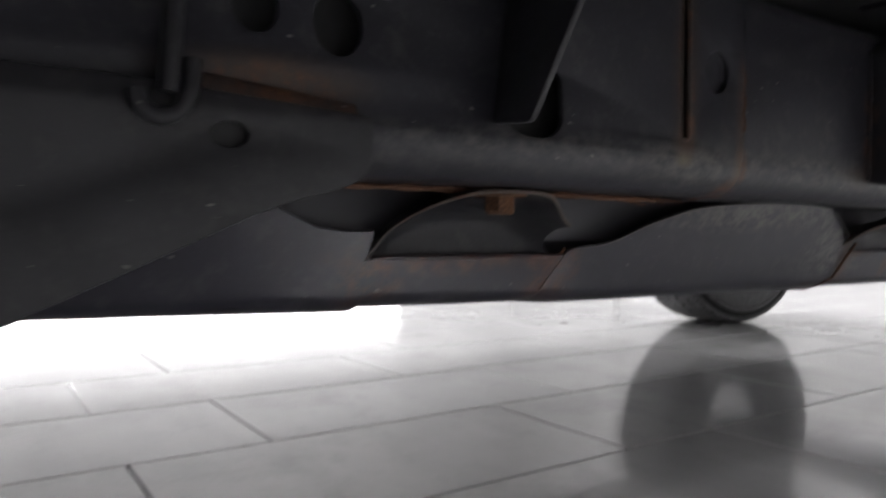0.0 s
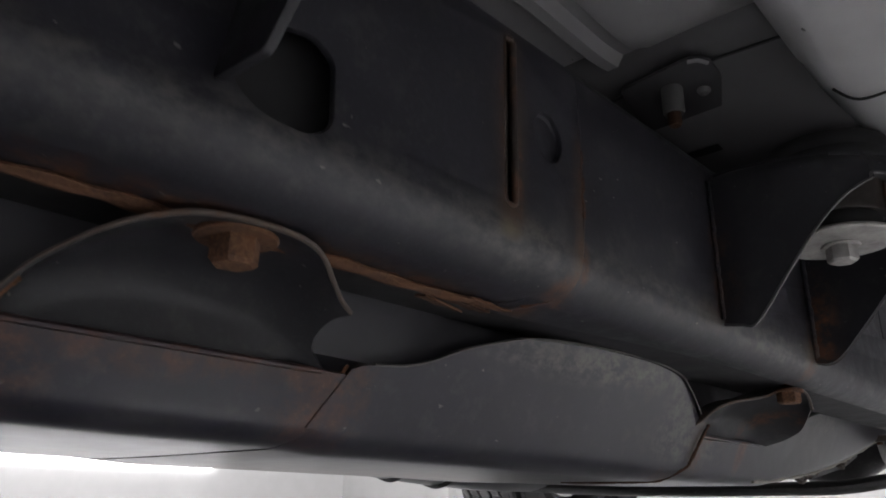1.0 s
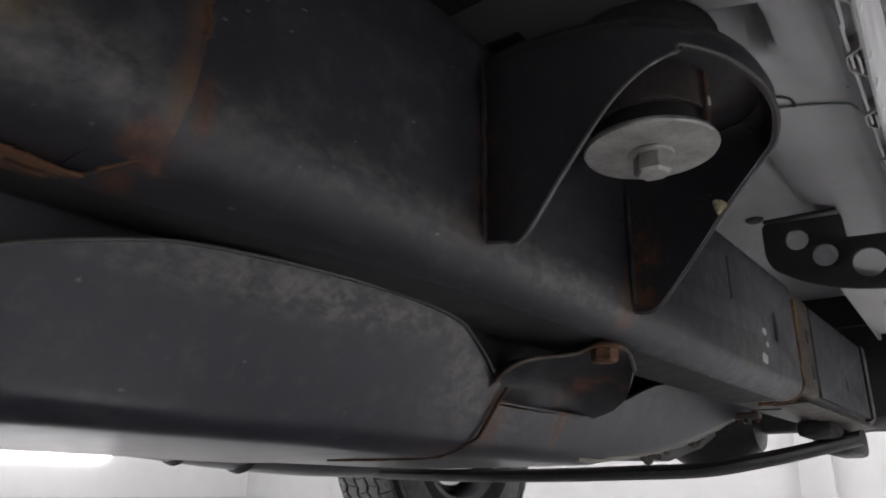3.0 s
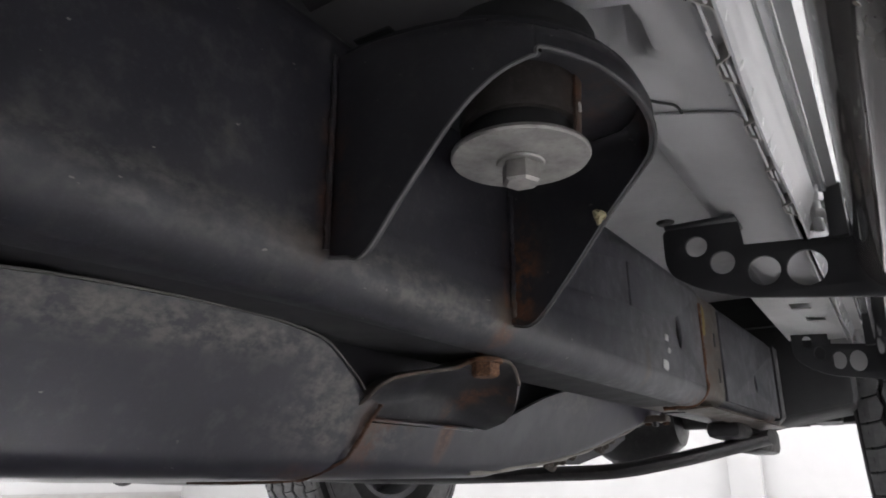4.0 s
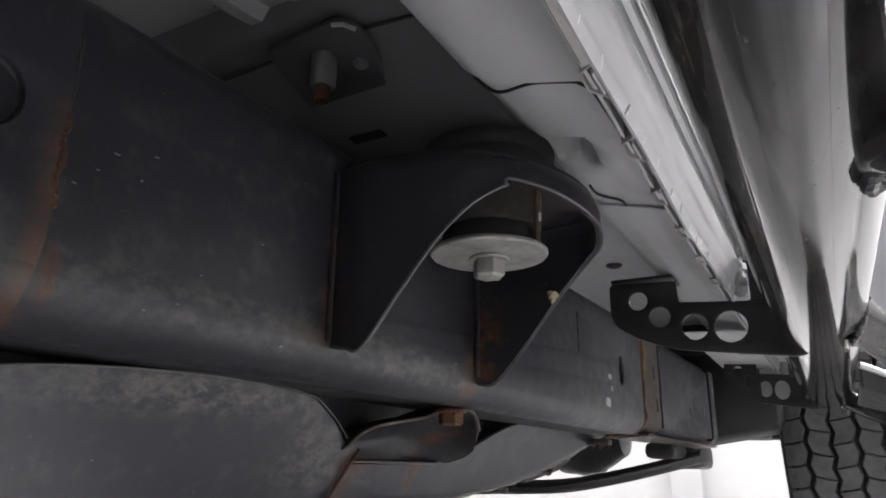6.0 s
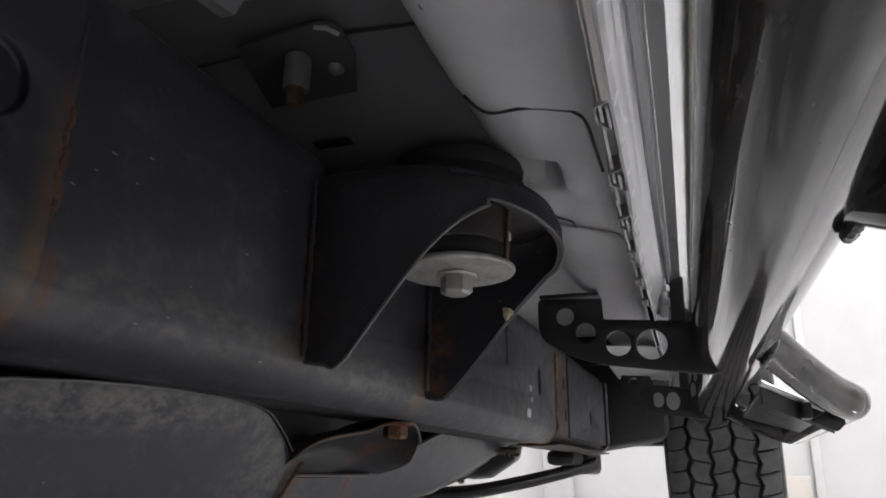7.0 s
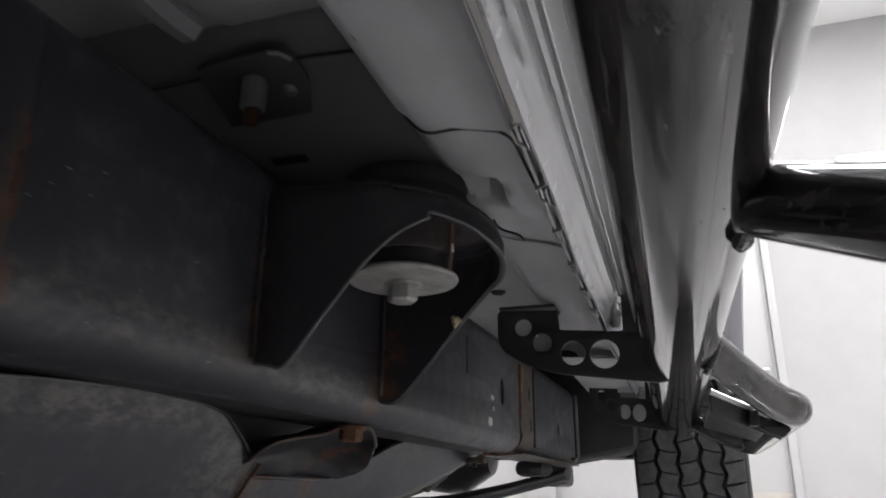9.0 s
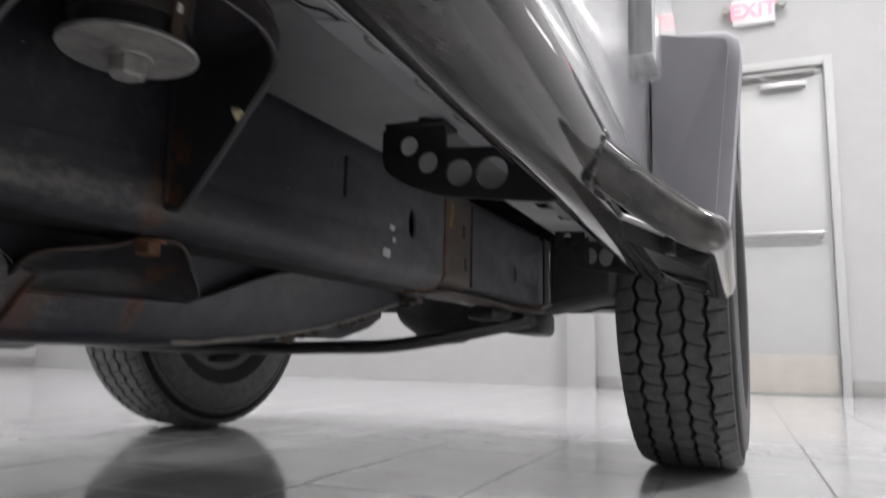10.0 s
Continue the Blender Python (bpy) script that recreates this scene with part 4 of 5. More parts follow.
for nm, edge, ya, yb in SCOOPS:
    sp = spline(edge, 6)
    n = len(sp) - 1
    border = spline(ENDS[nm], 6)

    def dished(k, v):
        p, s = sp[k], math.sin(math.pi / 2 * min(1.0, 1.5 * v))
        low = (-.3500, ya + (yb - ya) * k / n, .285)
        return np.array((p[0] + (low[0] - p[0]) * s, p[1] + (low[1] - p[1]) * v, p[2] + (low[2] - p[2]) * v ** 1.8 + .004 * math.sin(math.pi * min(1, 2 * v))))

    rows = []
    for v in np.linspace(0, 1, 16):
        b = border[round(v * (len(border) - 1))]
        rows.append([tuple(dished(k, v) + (b - dished(n, v)) * max(0.0, (k / n - .45) / .55) ** 2) for k in range(n + 1)])
    under(part(nm, thicken(loft(rows), .0022), M_TAB), skid)
    under(part("tab_rim", pipe([tuple(p - np.array((0, 0, .0008))) for p in sp], [(.0004 if nm == "front_tab" else .0012) + (.0009 if nm == "front_tab" else .0002) * min(1.0, 2.2 * k / len(sp)) for k in range(len(sp))], 8), M_RIMRUST, None, "worn rusty rim"), skid)
    under(part("pocket_lip", pipe([(-.3395, y, .2892) for y in np.linspace(ya - .004, yb, 12)], .0016, 8), M_SKID), skid)


def hex_bolt(name, at, across, washer, label, material, head=.010):
    t = thing(name, label, "bolt", at)
    x, y, z = at
    under(part("flange", lathe([(.0005, z - .0015), (washer * .96, z - .0015), (washer, z - .0008), (washer * .98, z + .0012), (washer * .62, z + .0035), (.0005, z + .0035)], (x, y, 0), "z", 32), material), t)
    under(part("head", hexagon((x, y, 0), across, z - head - .001, z - .001, turn=.3), M_RUSTPALE), t)
    under(part("shank", lathe([(across * .33, z), (across * .33, z + .02)], (x, y, 0), "z", 12), material), t)
    return t


hex_bolt("skid_bolt", (-.304, .272, .3280), .017, .0165, "rusty orange flanged bolt holding the skid tab", M_RUST, .011)
hex_bolt("skid_bolt", (-.2745, .812, .3282), .017, .0125, "rusty orange bolt holding the skid tab", M_RUST, .010)

# ---- body mount ----
mount = thing("body_mount", "black body mount bracket with rubber bush and large washer", "body mount", (-.19, .70, .40))
plan = [(-.2495, .617, .349), (-.238, .6155, .347), (-.227, .6155, .3475), (-.205, .6185, .378), (-.183, .624, .409), (-.167, .632, .4275), (-.1555, .6415, .4378), (-.1525, .6445, .4400), (-.1500, .6470, .4450), (-.135, .668, .4435),
        (-.1265, .692, .4415), (-.1235, .716, .4405), (-.1250, .742, .4395), (-.1325, .766, .4345), (-.1455, .7815, .430), (-.170, .7885, .408), (-.200, .7925, .374), (-.226, .7945, .3475), (-.2425, .795, .347)]
sp = spline(plan, 6)
rows = []
for k, (x, y, z) in enumerate(sp):
    rows.append([(x, y, z), (x, y, z + .0035), (x, y, z * .5 + .2275), (x, y, .451), (x, y, .4572)])
inner = [(-.19, .705)] * len(sp)
rows2 = []
for k, (x, y, z) in enumerate(sp):
    cx, cy = max(x - .006, -.26) if y > .63 and y < .78 else x, y + (.005 if y < .66 else -.005 if y > .75 else 0)
    rows2.append([(x, y, z), (x, y, z + .003), (x, y, z * .66 + .455 * .34), (x, y, z * .33 + .455 * .67), (x, y, .452), (x + (cx - x) * .4, y + (cy - y) * .4, .4585), (cx, cy, .4612)])
under(part("bracket_skirt", thicken(loft(rows2), .0035), M_BRACKET), mount)
edge = [(float(x), float(y), float(z) - .0002) for x, y, z in sp]
under(part("bracket_edge", pipe(edge, .0011, 6), painted("worn_bracket_edge", (.085, .083, .085), .45, .35, scale=160), None, "worn pale lower edge"), mount)
top = [(rx(.617, .001), .617)] + [(float(x), float(y)) for x, y, z in sp if y > .6165 and x > -.24] + [(rx(.795, .001), .795)]
top_in = []
for x, y in top:
    d = Vector((-.19 - x, .705 - y)).normalized() * .005
    top_in.append((x + d[0], y + d[1]))
under(part("bracket_top", sheet(top_in, [ring2(-.19, .703, .024)], .0035, lambda u, v, w: (u, v, .4612 + w), .0008), M_BRACKET), mount)
C = (-.1895, .7025)
under(part("upper_bush", lathe([(.02, .4632), (.041, .4632), (.0455, .467), (.0462, .4765), (.0442, .480), (.0450, .4845), (.0455, .4875), (.0440, .4915), (.02, .4925)], (*C, 0), "z", 48), M_RUBBER, None, "black rubber upper bush"), mount)
under(part("bush_cup", lathe([(.020, .4595), (.034, .4595), (.0345, .456), (.0332, .440), (.0338, .4365), (.0332, .4345), (.0300, .4345), (.02, .436)], (*C, 0), "z", 48), M_CUP, None, "brown-dusted steel bush cup"), mount)
under(part("lower_bush", lathe([(.012, .4365), (.0285, .436), (.0305, .4325), (.0300, .4255), (.0275, .4217), (.012, .4215)], (*C, 0), "z", 40), M_RUBBER), mount)
under(part("cup_tab", thicken(loft([[(C[0] + (.0350 - .0004 * k) * math.cos(a), C[1] + (.0350 - .0004 * k) * math.sin(a), z) for k, z in enumerate(np.linspace(.458, .4225, 6))] for a in np.linspace(-.10, .16, 5)]), .0014), chassis("cup_tab_paint", (.075, .055, .044), rust=[((C[0] + .035, C[1], .445), (.02, .02, .02), .8)], dust=1.0), None, "rust-streaked tab"), mount)
under(part("paint_fleck", sheet(rounded([(-.0016, -.003), (.0014, -.0022), (.0018, .0028), (-.0010, .0032)], .001), [], .0008, lambda u, v, w: (C[0] + .0362 + w, C[1] + u, .4395 + v), .0002), M_WHITESPOT, None, "white fleck of paint"), mount)
washer = under(part("washer", lathe([(.006, .4215), (.0372, .4215), (.0385, .4208), (.0388, .4190), (.0380, .4176), (.018, .4168), (.006, .4166)], (*C, 0), "z", 64), M_ZINC, None, "large dull zinc washer"), mount)
under(part("bolt_flange", lathe([(.003, .4168), (.0128, .4166), (.0135, .4158), (.0128, .4148), (.003, .4142)], (*C, 0), "z", 32), M_ZINC), mount)
under(part("bolt_head", hexagon((*C, 0), .0185, .4030, .4150, turn=.15), M_ZINC, None, "hex bolt head"), mount)
under(part("bracket_weld", bead([(rx(.6165, .002), .613, z) for z in np.linspace(.352, .455, 8)], .0016, 9), M_BRACKET), mount)
under(part("bracket_weld", bead([(rx(.795, .002), .7915, z) for z in np.linspace(.352, .44, 8)], .002, 10), M_RAIL, None, "rust-stained weld"), mount)
under(part("mud_crumb", bead([(-.1755, .7805, .4085), (-.1725, .7815, .4065), (-.176, .783, .4045)], .0026, 11), painted("pale_mud", (.42, .36, .22), .8), None, "pale crumb of dried mud"), mount)

# ---- underside of the body ----
body = thing("vehicle_body", "silver vehicle body with grey primed underside", "vehicle body", (-.6, .5, .5))


def strip(profile, y0, y1, n=14):
    return [[(x, y, z) for x, z in profile] for y in np.linspace(y0, y1, n)]


def lean(y):
    return min(.0065, max(0.0, (.73 - y) * .022))


# inner sill box, in pressed lengths that meet at sealed joints
sill = [(-.175, .530), (-.160, .503), (-.146, .4905), (-.118, .4835), (-.093, .4765), (-.0875, .470), (-.0830, .4600), (-.0818, .4500)]
sill_fine = spline(sill, 5)


def pressed(x, y):
    """Height of the deep pocket and the soft dents pressed up into the sill over the mount."""
    def bowl(cx, cy, rx_, ry_, deep, steep):
        d = math.hypot((x - cx) / rx_, (y - cy) / ry_)
        return deep / (1 + math.exp((d - 1) * steep))
    return bowl(-.1340, .7145, .0130, .027, .055, 12) + bowl(-.116, .742, .012, .020, -.0035, 4) + bowl(-.125, .775, .010, .03, .003, 4)


under(part("sill_panel", thicken(loft([[(x, y, z + .0030 * min(1, max(0, (-.08 - x) / .02)) + pressed(x, y)) for x, z in sill_fine] for y in np.linspace(.685, .8305, 60)]), .0015), M_SILL, None, "sill panel with a deep pressed pocket"), body)
for y0, y1, dz in ((SIDE0, .6095, -.003), (.600, .6903, .0012), (.825, 1.62, .0)):
    prof = [(x, z + dz * min(1, max(0, (-.08 - x) / .02))) for x, z in sill]
    under(part("sill_panel", thicken(loft([[(x + lean(y) * min(1, max(0, (x + .100) / .014)), y, z) for x, z in prof] for y in np.linspace(y0, y1, 14)]), .0015), M_SILL), body)
under(part("seam_sealer", pipe([(x, .6107 + .012 * math.exp(-((x + .15) / .02) ** 2), z - .0032) for x, z in spline([(-.16, .503), (-.146, .4905), (-.118, .4835), (-.096, .4775)], 6)], .0010, 6), M_SEAL_SHADE), body)
under(part("seam_sealer", pipe(spline([(-.097, .6107, .4742), (-.0925, .6150, .4722), (-.0908, .626, .4712), (-.0904, .648, .4708), (-.0897, .684, .4702)], 6), .0010, 6), M_SEAL_SHADE), body)


def sill_z(x):
    return float(np.interp(x, [p[0] for p in sill], [p[1] for p in sill]))


joint = [(x, y, sill_z(x) - .0005) for x, y in spline([(-.142, .782), (-.1425, .798), (-.138, .806), (-.128, .812), (-.1262, .825), (-.1275, .871), (-.1275, .952), (-.116, 1.10)], 6)]
under(part("seam_sealer", pipe(joint, .0010, 6), M_SEAL_SHADE), body)
# pinch weld flange with its wavy clips, leaning outwards towards the rear
rows = []
for y in np.linspace(SIDE0, 1.70, 300):
    wav = .0009 * math.sin(y * 21) + lean(y)
    rows.append([(-.0775 + wav, y, .4475), (-.0757 + wav, y, .4540), (-.0750 + wav, y, .4560), (-.0733 + wav, y, .4582), (-.0718 + wav * .7, y, .4665), (-.0700 + lean(y) * .6, y, .4690), (-.0685 + lean(y) * .5, y, .4715), (-.066, y, .479)])
under(part("pinch_flange", thicken(loft(rows), .0016), M_FLANGE, None, "bright silver pinch weld flange"), body)
under(part("inner_flange", thicken(loft([[(x + lean(y), y, z + .0004 * math.sin(y * 55)) for x, z in ((-.0822, .4560), (-.0816, .4500), (-.0806, .4484), (-.0794, .4486), (-.0789, .4535), (-.0789, .474))] for y in np.linspace(SIDE0, .555, 40)]), .0012), M_EDGE, None, "folded inner flange with worn edge"), body)
for yc in (.570, .647, .723, .800, .877, .954):
    rows = []
    for u, d in ((-.038, .0010), (-.016, .0008), (-.0135, .0018), (-.0090, .0078), (-.0072, .0086), (.0066, .0088), (.0088, .0080), (.0175, .0020), (.0205, .0009), (.038, .0010)):
        rows.append([(-.0766 - d + lean(yc + u), yc + u, z) for z in (.4478, .452, .460, .470)])
    under(part("flange_clip", thicken(loft(rows), .0009), M_EDGE), body)
    under(part("clip_tongue", boxed((-.0803 + lean(yc), yc - .007, .4472), (-.0785 + lean(yc), yc + .0135, .458), .0008), M_FLANGE), body)
under(part("sill_return", thicken(loft([[(x + lean(y), y, z) for x, z in ((-.0830, .4590), (-.0800, .4585), (-.0765, .4600))] for y in np.linspace(.5555, 1.0, 24)]), .0010), M_UNDER), body)
M_GLINT = painted("bright_spot", (.92, .92, .92), .6, .02)
# spot welds along the flange, their glints painted near-white
spot_bm = lathe([(.0003, .0007), (.0010, .0006), (.0018, .0004), (.0024, -.0002)], (0, 0, 0), "x", 12)
spot_me = bpy.data.meshes.new("spot_weld")
spot_bm.to_mesh(spot_me)
spot_bm.free()
spot_me.materials.append(M_GLINT)
for k in range(40):
    yy = .06 + k * .039 + .004 * math.sin(k * 2.3)
    o = new("spot_weld", spot_me)
    o.matrix_world = pose(-.0747 + .0009 * math.sin(yy * 21) + lean(yy), yy, .4523 + .0012 * math.sin(k * 1.7), 0, 15, 0) @ Matrix.Rotation(.5 * math.sin(k * 2.1), 4, "X") @ Matrix.Diagonal((1.0, .8 + .4 * math.sin(k * 3.1), 2.0, 1))
    under(o, body)
# outer rocker and body side
rocker = [(-.066, .479), (-.063, .4865), (-.052, .4890), (-.0475, .4896), (-.0462, .4910), (-.0358, .5085), (-.0340, .5105), (-.022, .5125), (-.012, .519), (-.0085, .530), (-.0065, .545), (-.0075, .5555), (-.012, .558)]
under(part("rocker_panel", thicken(loft(strip(rocker, SIDE0, 1.70, 10)), .0012), M_SILVER, None, "silver painted rocker panel"), body)
under(part("rocker_bead", pipe([(-.058, y, .4868) for y in np.linspace(SIDE0, 1.7, 6)], .0022, 8), M_SILVER), body)
under(part("door_seal", boxed((-.0364, SIDE0, .5030), (-.0340, 1.05, .5085), .0008), painted("cream_sealer", (.55, .52, .46), .5)), body)
# added black strip, darkens the rocker next to the tube
under(part("sill_trim", thicken(loft(strip([(-.0338, .5070), (-.0310, .5060), (-.021, .5095), (-.0125, .5150), (-.0105, .5210)], SIDE0, 1.68, 8)), .0012), M_SEAL_SHADE, None, "added black strip that darkens the rocker beside the tube"), body)
door_skin = [(-.013, .5625), (-.006, .564), (-.0035, .568), (-.001, .62), (.002, .80), (.001, .95), (-.002, 1.15)]
under(part("door_gap", boxed((-.030, SIDE0, .516), (-.0145, 1.70, 1.12)), M_SEAL_SHADE, smooth=False), body)
under(part("door_panel", thicken(loft(strip(door_skin, SIDE0, 1.40, 6)), .002), M_SILVER), body)
under(part("cowl_panel", thicken(loft(strip([(-.016, .5625), (-.011, .566), (-.009, .80), (-.010, 1.15)], 1.406, 1.74, 4)), .002), M_SILVER), body)
under(part("door_hinge", boxed((-.012, 1.47, .705), (.030, 1.60, .95), .012), M_SILVER), body)
rows = [[(x, y, z) for y, z in ((1.70, .50), (1.74, .56), (1.76, .80), (1.82, .90), (2.62, .92), (2.75, .84), (2.80, .56))] for x in (-.40, -.1, -.002)]
under(part("wheel_arch_liner", thicken(loft(rows), .004), M_SEAL_SHADE), body)
under(part("body_rear_quarter", thicken(loft([[(-.002, y, z) for z in (.93, 1.15)] for y in (1.745, 2.3, 3.0)]), .003), M_SILVER), body)
# unseen far side, tail and front panels, added to keep light out
far = [(-1.42, .49), (-1.45, .448), (-1.47, .49), (-1.53, .50), (-1.55, .54), (-1.555, 1.15)]
under(part("far_rocker", thicken(loft(strip(far, SIDE0, 1.70, 6)), .0015), M_SILVER), body)
under(part("far_sill", thicken(loft(strip([(-1.30, .56), (-1.36, .50), (-1.42, .49)], SIDE0, 1.7, 6)), .0015), M_UNDERDARK), body)
under(part("tail_panel", boxed((-1.50, BACK - .02, .50), (-.01, BACK, 1.15), .006), M_UNDERDARK), body)
# sheet added only to block light from above
under(part("cabin_floor", boxed((-1.42, BACK, .86), (-.10, 1.70, .88)), M_UNDERDARK, smooth=False), body)
under(part("bulkhead", boxed((-1.1, 2.75, .55), (-.25, 2.8, .9), .01), M_UNDERDARK), body)
under(part("engine_tray", boxed((-1.2, 1.70, .70), (-.05, 2.75, .74), .01), M_UNDERDARK), body)
# floor pan, crossmember over the mount, ribs
pan = [(-.174, -.030), (-.180, -.004), (-.190, 0), (-.232, .001), (-.274, 0), (-.281, .003), (-.285, .010), (-.2965, .010), (-.2995, .005), (-.302, .001), (-.310, .001), (-.314, .006), (-.319, .022), (-.40, .022), (-.62, .022), (-.635, .010), (-.67, .010), (-.685, .022), (-1.4, .022)]
rows = []
for y in list(np.linspace(BACK, .55, 30)) + [.565, .575, .582, .587, .590]:
    k = max(0.0, (y - .55) / .04)
    rows.append([(x, y, .560 + dz + .012 * k * k * (1 if x > -.284 else .4)) for x, dz in pan])
under(part("floor_pan", thicken(loft(rows), .0015), M_UNDER, None, "grey primed floor pan with pressed ribs"), body)
floor_rows = [[(x, y, .565 + dz) for x, dz in ((-.172, -.035), (-.19, -.01), (-.21, 0), (-.30, .0), (-.6, .0), (-1.4, 0))] for y in np.linspace(.90, 1.75, 12)]
under(part("floor_pan_rear", thicken(loft(floor_rows), .0015), M_UNDER), body)
zc = smooth_table((.586, .585), (.592, .572), (.602, .5625), (.618, .558), (.640, .551), (.660, .536), (.680, .508), (.695, .4935), (.735, .4905), (.770, .4920), (.80, .501), (.84, .520), (.89, .547), (.905, .566))
rows = [[(x, y, zc(y) + dz) for x, dz in ((-.158, .010), (-.165, .002), (-.18, .0), (-.24, .001), (-.35, .004), (-.5, .012), (-.9, .02), (-1.3, .02))] for y in np.linspace(.586, .905, 44)]
under(part("floor_crossmember", thicken(loft(rows), .002), M_UNDERDARK, None, "dark coated crossmember over the mount"), body)
under(part("seam_sealer", pipe([(x, .6205 + .003 * math.sin(30 * x), .5565) for x in np.linspace(-.165, -.42, 14)], .0014, 6), M_SEAL_SHADE), body)
# slot drawn as a black tablet, its darkness in the colour
under(part("floor_slot", boxed((-.286, .670, zc(.676) - .003), (-.258, .682, zc(.676) - .001), .0009), M_SEAL_SHADE), body)
studp = rounded([(-.306, .602), (-.243, .5955), (-.2345, .602), (-.2340, .625), (-.257, .680), (-.318, .684)], .005)
under(part("stud_plate", sheet(studp, [], .003, lambda u, v, w: (u, v, .5500 + w + (.60 - v) * .17), .001), painted("plate_coat", (.055, .054, .058), .5, .15, relief=.2), None, "dark plate welded under the floor"), body)
under(part("plate_edge", pipe([(-.247, .5955, .5475), (-.240, .5975, .547), (-.2345, .604, .5455)], .0016, 6), M_UNDER), body)
under(part("plate_pimple", lathe([(.0005, -.006), (.004, -.005), (.0065, 0)], (-.251, .634, .545), "z", 16), M_UNDERDARK), body)
under(part("stud", lathe([(.0005, .523), (.0075, .523), (.0085, .525), (.0085, .546), (.0005, .548)], (-.2715, .6205, 0), "z", 20), M_STUD, None, "stud with a rusty nut"), body)
under(part("stud_nut", lathe([(.0005, .5125), (.0045, .5125), (.0055, .515), (.0055, .524), (.0005, .524)], (-.2715, .6205, 0), "z", 16), M_RUSTDARK), body)
under(part("rust_stain_patch", sheet(rounded([(-.305, 1.16), (-.255, 1.15), (-.240, 1.23), (-.275, 1.27), (-.31, 1.22)], .02), [], .0006, lambda u, v, w: (u, v, .5640 + w), .0001), painted("rusty_drip", (.20, .15, .09), .7), None, "brown water stain"), body)
# hole in the pan drawn as a black dish, its shade in the colour
under(part("drain_plug", lathe([(.0005, .559), (.008, .5595), (.011, .562), (.012, .5655)], (-.249, 1.255, 0), "z", 20), M_SEAL_SHADE, None, "dark oval hole, its shade put into a black dish"), body)
# rear body channel seen past the slider plates
under(part("rear_channel", sheet([(-.17, 1.30), (-.06, 1.30), (-.06, 1.68), (-.17, 1.68)], [rounded([(-.135, 1.38), (-.11, 1.38), (-.11, 1.42), (-.135, 1.42)], .004), rounded([(-.125, 1.48), (-.10, 1.48), (-.10, 1.51), (-.125, 1.51)], .004)], .002,
      lambda u, v, w: (u, v, .462 + w + .06 * (-.06 - u)), .0005), painted("pale_primed_channel", (.5, .5, .5), .4), None, "pale primed channel with slots"), body)

# added pale tab, brightens two holes of the rear slider plate
under(part("channel_end", boxed((-.108, 1.655, .402), (-.060, 1.659, .460), .001), painted("pale_primed_tab", (.5, .5, .5), .4), None, "added pale tab that makes two bracket holes look bright"), body)

# upper body that closes the vehicle above the sills
MIRROR = -1.51


def both_sides(name, make, material, label=""):
    for flip in (False, True):
        bm_ = make()
        if flip:
            for v in bm_.verts:
                v.co.x = MIRROR - v.co.x
        under(part(name, bm_, material, None, label), body)


both_sides("rear_quarter", lambda: thicken(loft([[(-.004, y, z) for z in (.93, 1.04, 1.15)] for y in (BACK, -.9, -.245)]), .003), M_SILVER)
both_sides("rear_corner", lambda: thicken(loft([[(-.004, y, z) for z in (.58, .75, .929)] for y in (BACK, -1.12)]), .003), M_SILVER)
under(part("far_door_panel", thicken(loft([[(MIRROR, y, z) for z in (.565, .8, 1.15)] for y in (SIDE0, .5, 1.74)]), .003), M_SILVER), body)
section = rounded([(-.003, 1.151), (-.07, 1.70), (-.20, 1.82), (-1.31, 1.82), (-1.44, 1.70), (-1.507, 1.151)], [0, .12, .12, .12, .12, 0], 6)
under(part("hard_top", caps(loft([[(x, y + (1.82 - z) * slope, z) for x, z in section] for y, slope in ((BACK, -.02), (-.3, 0), (1.02, .42))], close_cols=True)), painted("black_top", (.03, .03, .032), .5)), body)
M_GLASS = painted("tinted_glass", (.02, .022, .024), .06, .02)
for y0, y1 in ((-1.45, -.55), (-.45, .35), (.45, 1.02)):
    both_sides("side_window", lambda: thicken(loft([[(-.008 - (z - 1.151) * .122 + .006, y + (1.82 - z) * (.42 if y > 1 else 0), z) for z in (1.22, 1.64)] for y in (y0, y1)]), .003), M_GLASS)
under(part("windscreen", thicken(loft([[(x, 1.02 + (1.82 - z) * .42 + .004, z) for z in (1.22, 1.76)] for x in (-1.38, -.13)]), .003), M_GLASS), body)
hood = [(-.28, .80), (-.27, 1.02), (-.31, 1.10), (-.55, 1.135), (-.96, 1.135), (-1.20, 1.10), (-1.24, 1.02), (-1.23, .80)]
under(part("hood", caps(loft([[(-.755 + (x + .755) * w, y, .80 + (z - .80) * h) for x, z in hood] for y, w, h in ((1.30, 1.5, 1.06), (1.9, 1.12, 1.03), (2.74, 1.0, .95))], close_cols=True)), M_SILVER), body)
under(part("grille", boxed((-1.20, 2.75, .62), (-.31, 2.80, 1.10), .02), M_SILVER), body)
for k in range(7):
    under(part("grille_slot", boxed((-.985 + k * .07, 2.798, .70), (-.945 + k * .07, 2.805, 1.0), .002), M_SEAL_SHADE), body)
both_sides("headlight", lambda: lathe([(.001, .03), (.06, .022), (.085, .008), (.09, 0)], (-.40, 2.80, .90), "y", 28), M_STEEL)
under(part("front_bumper", boxed((-1.50, 2.86, .50), (-.01, 2.98, .68), .02), M_FLARE), body)
for xx in (-1.05, -.46):
    under(part("bumper_arm", boxed((xx - .04, 2.55, .54), (xx + .04, 2.87, .64), .006), M_DARK), body)
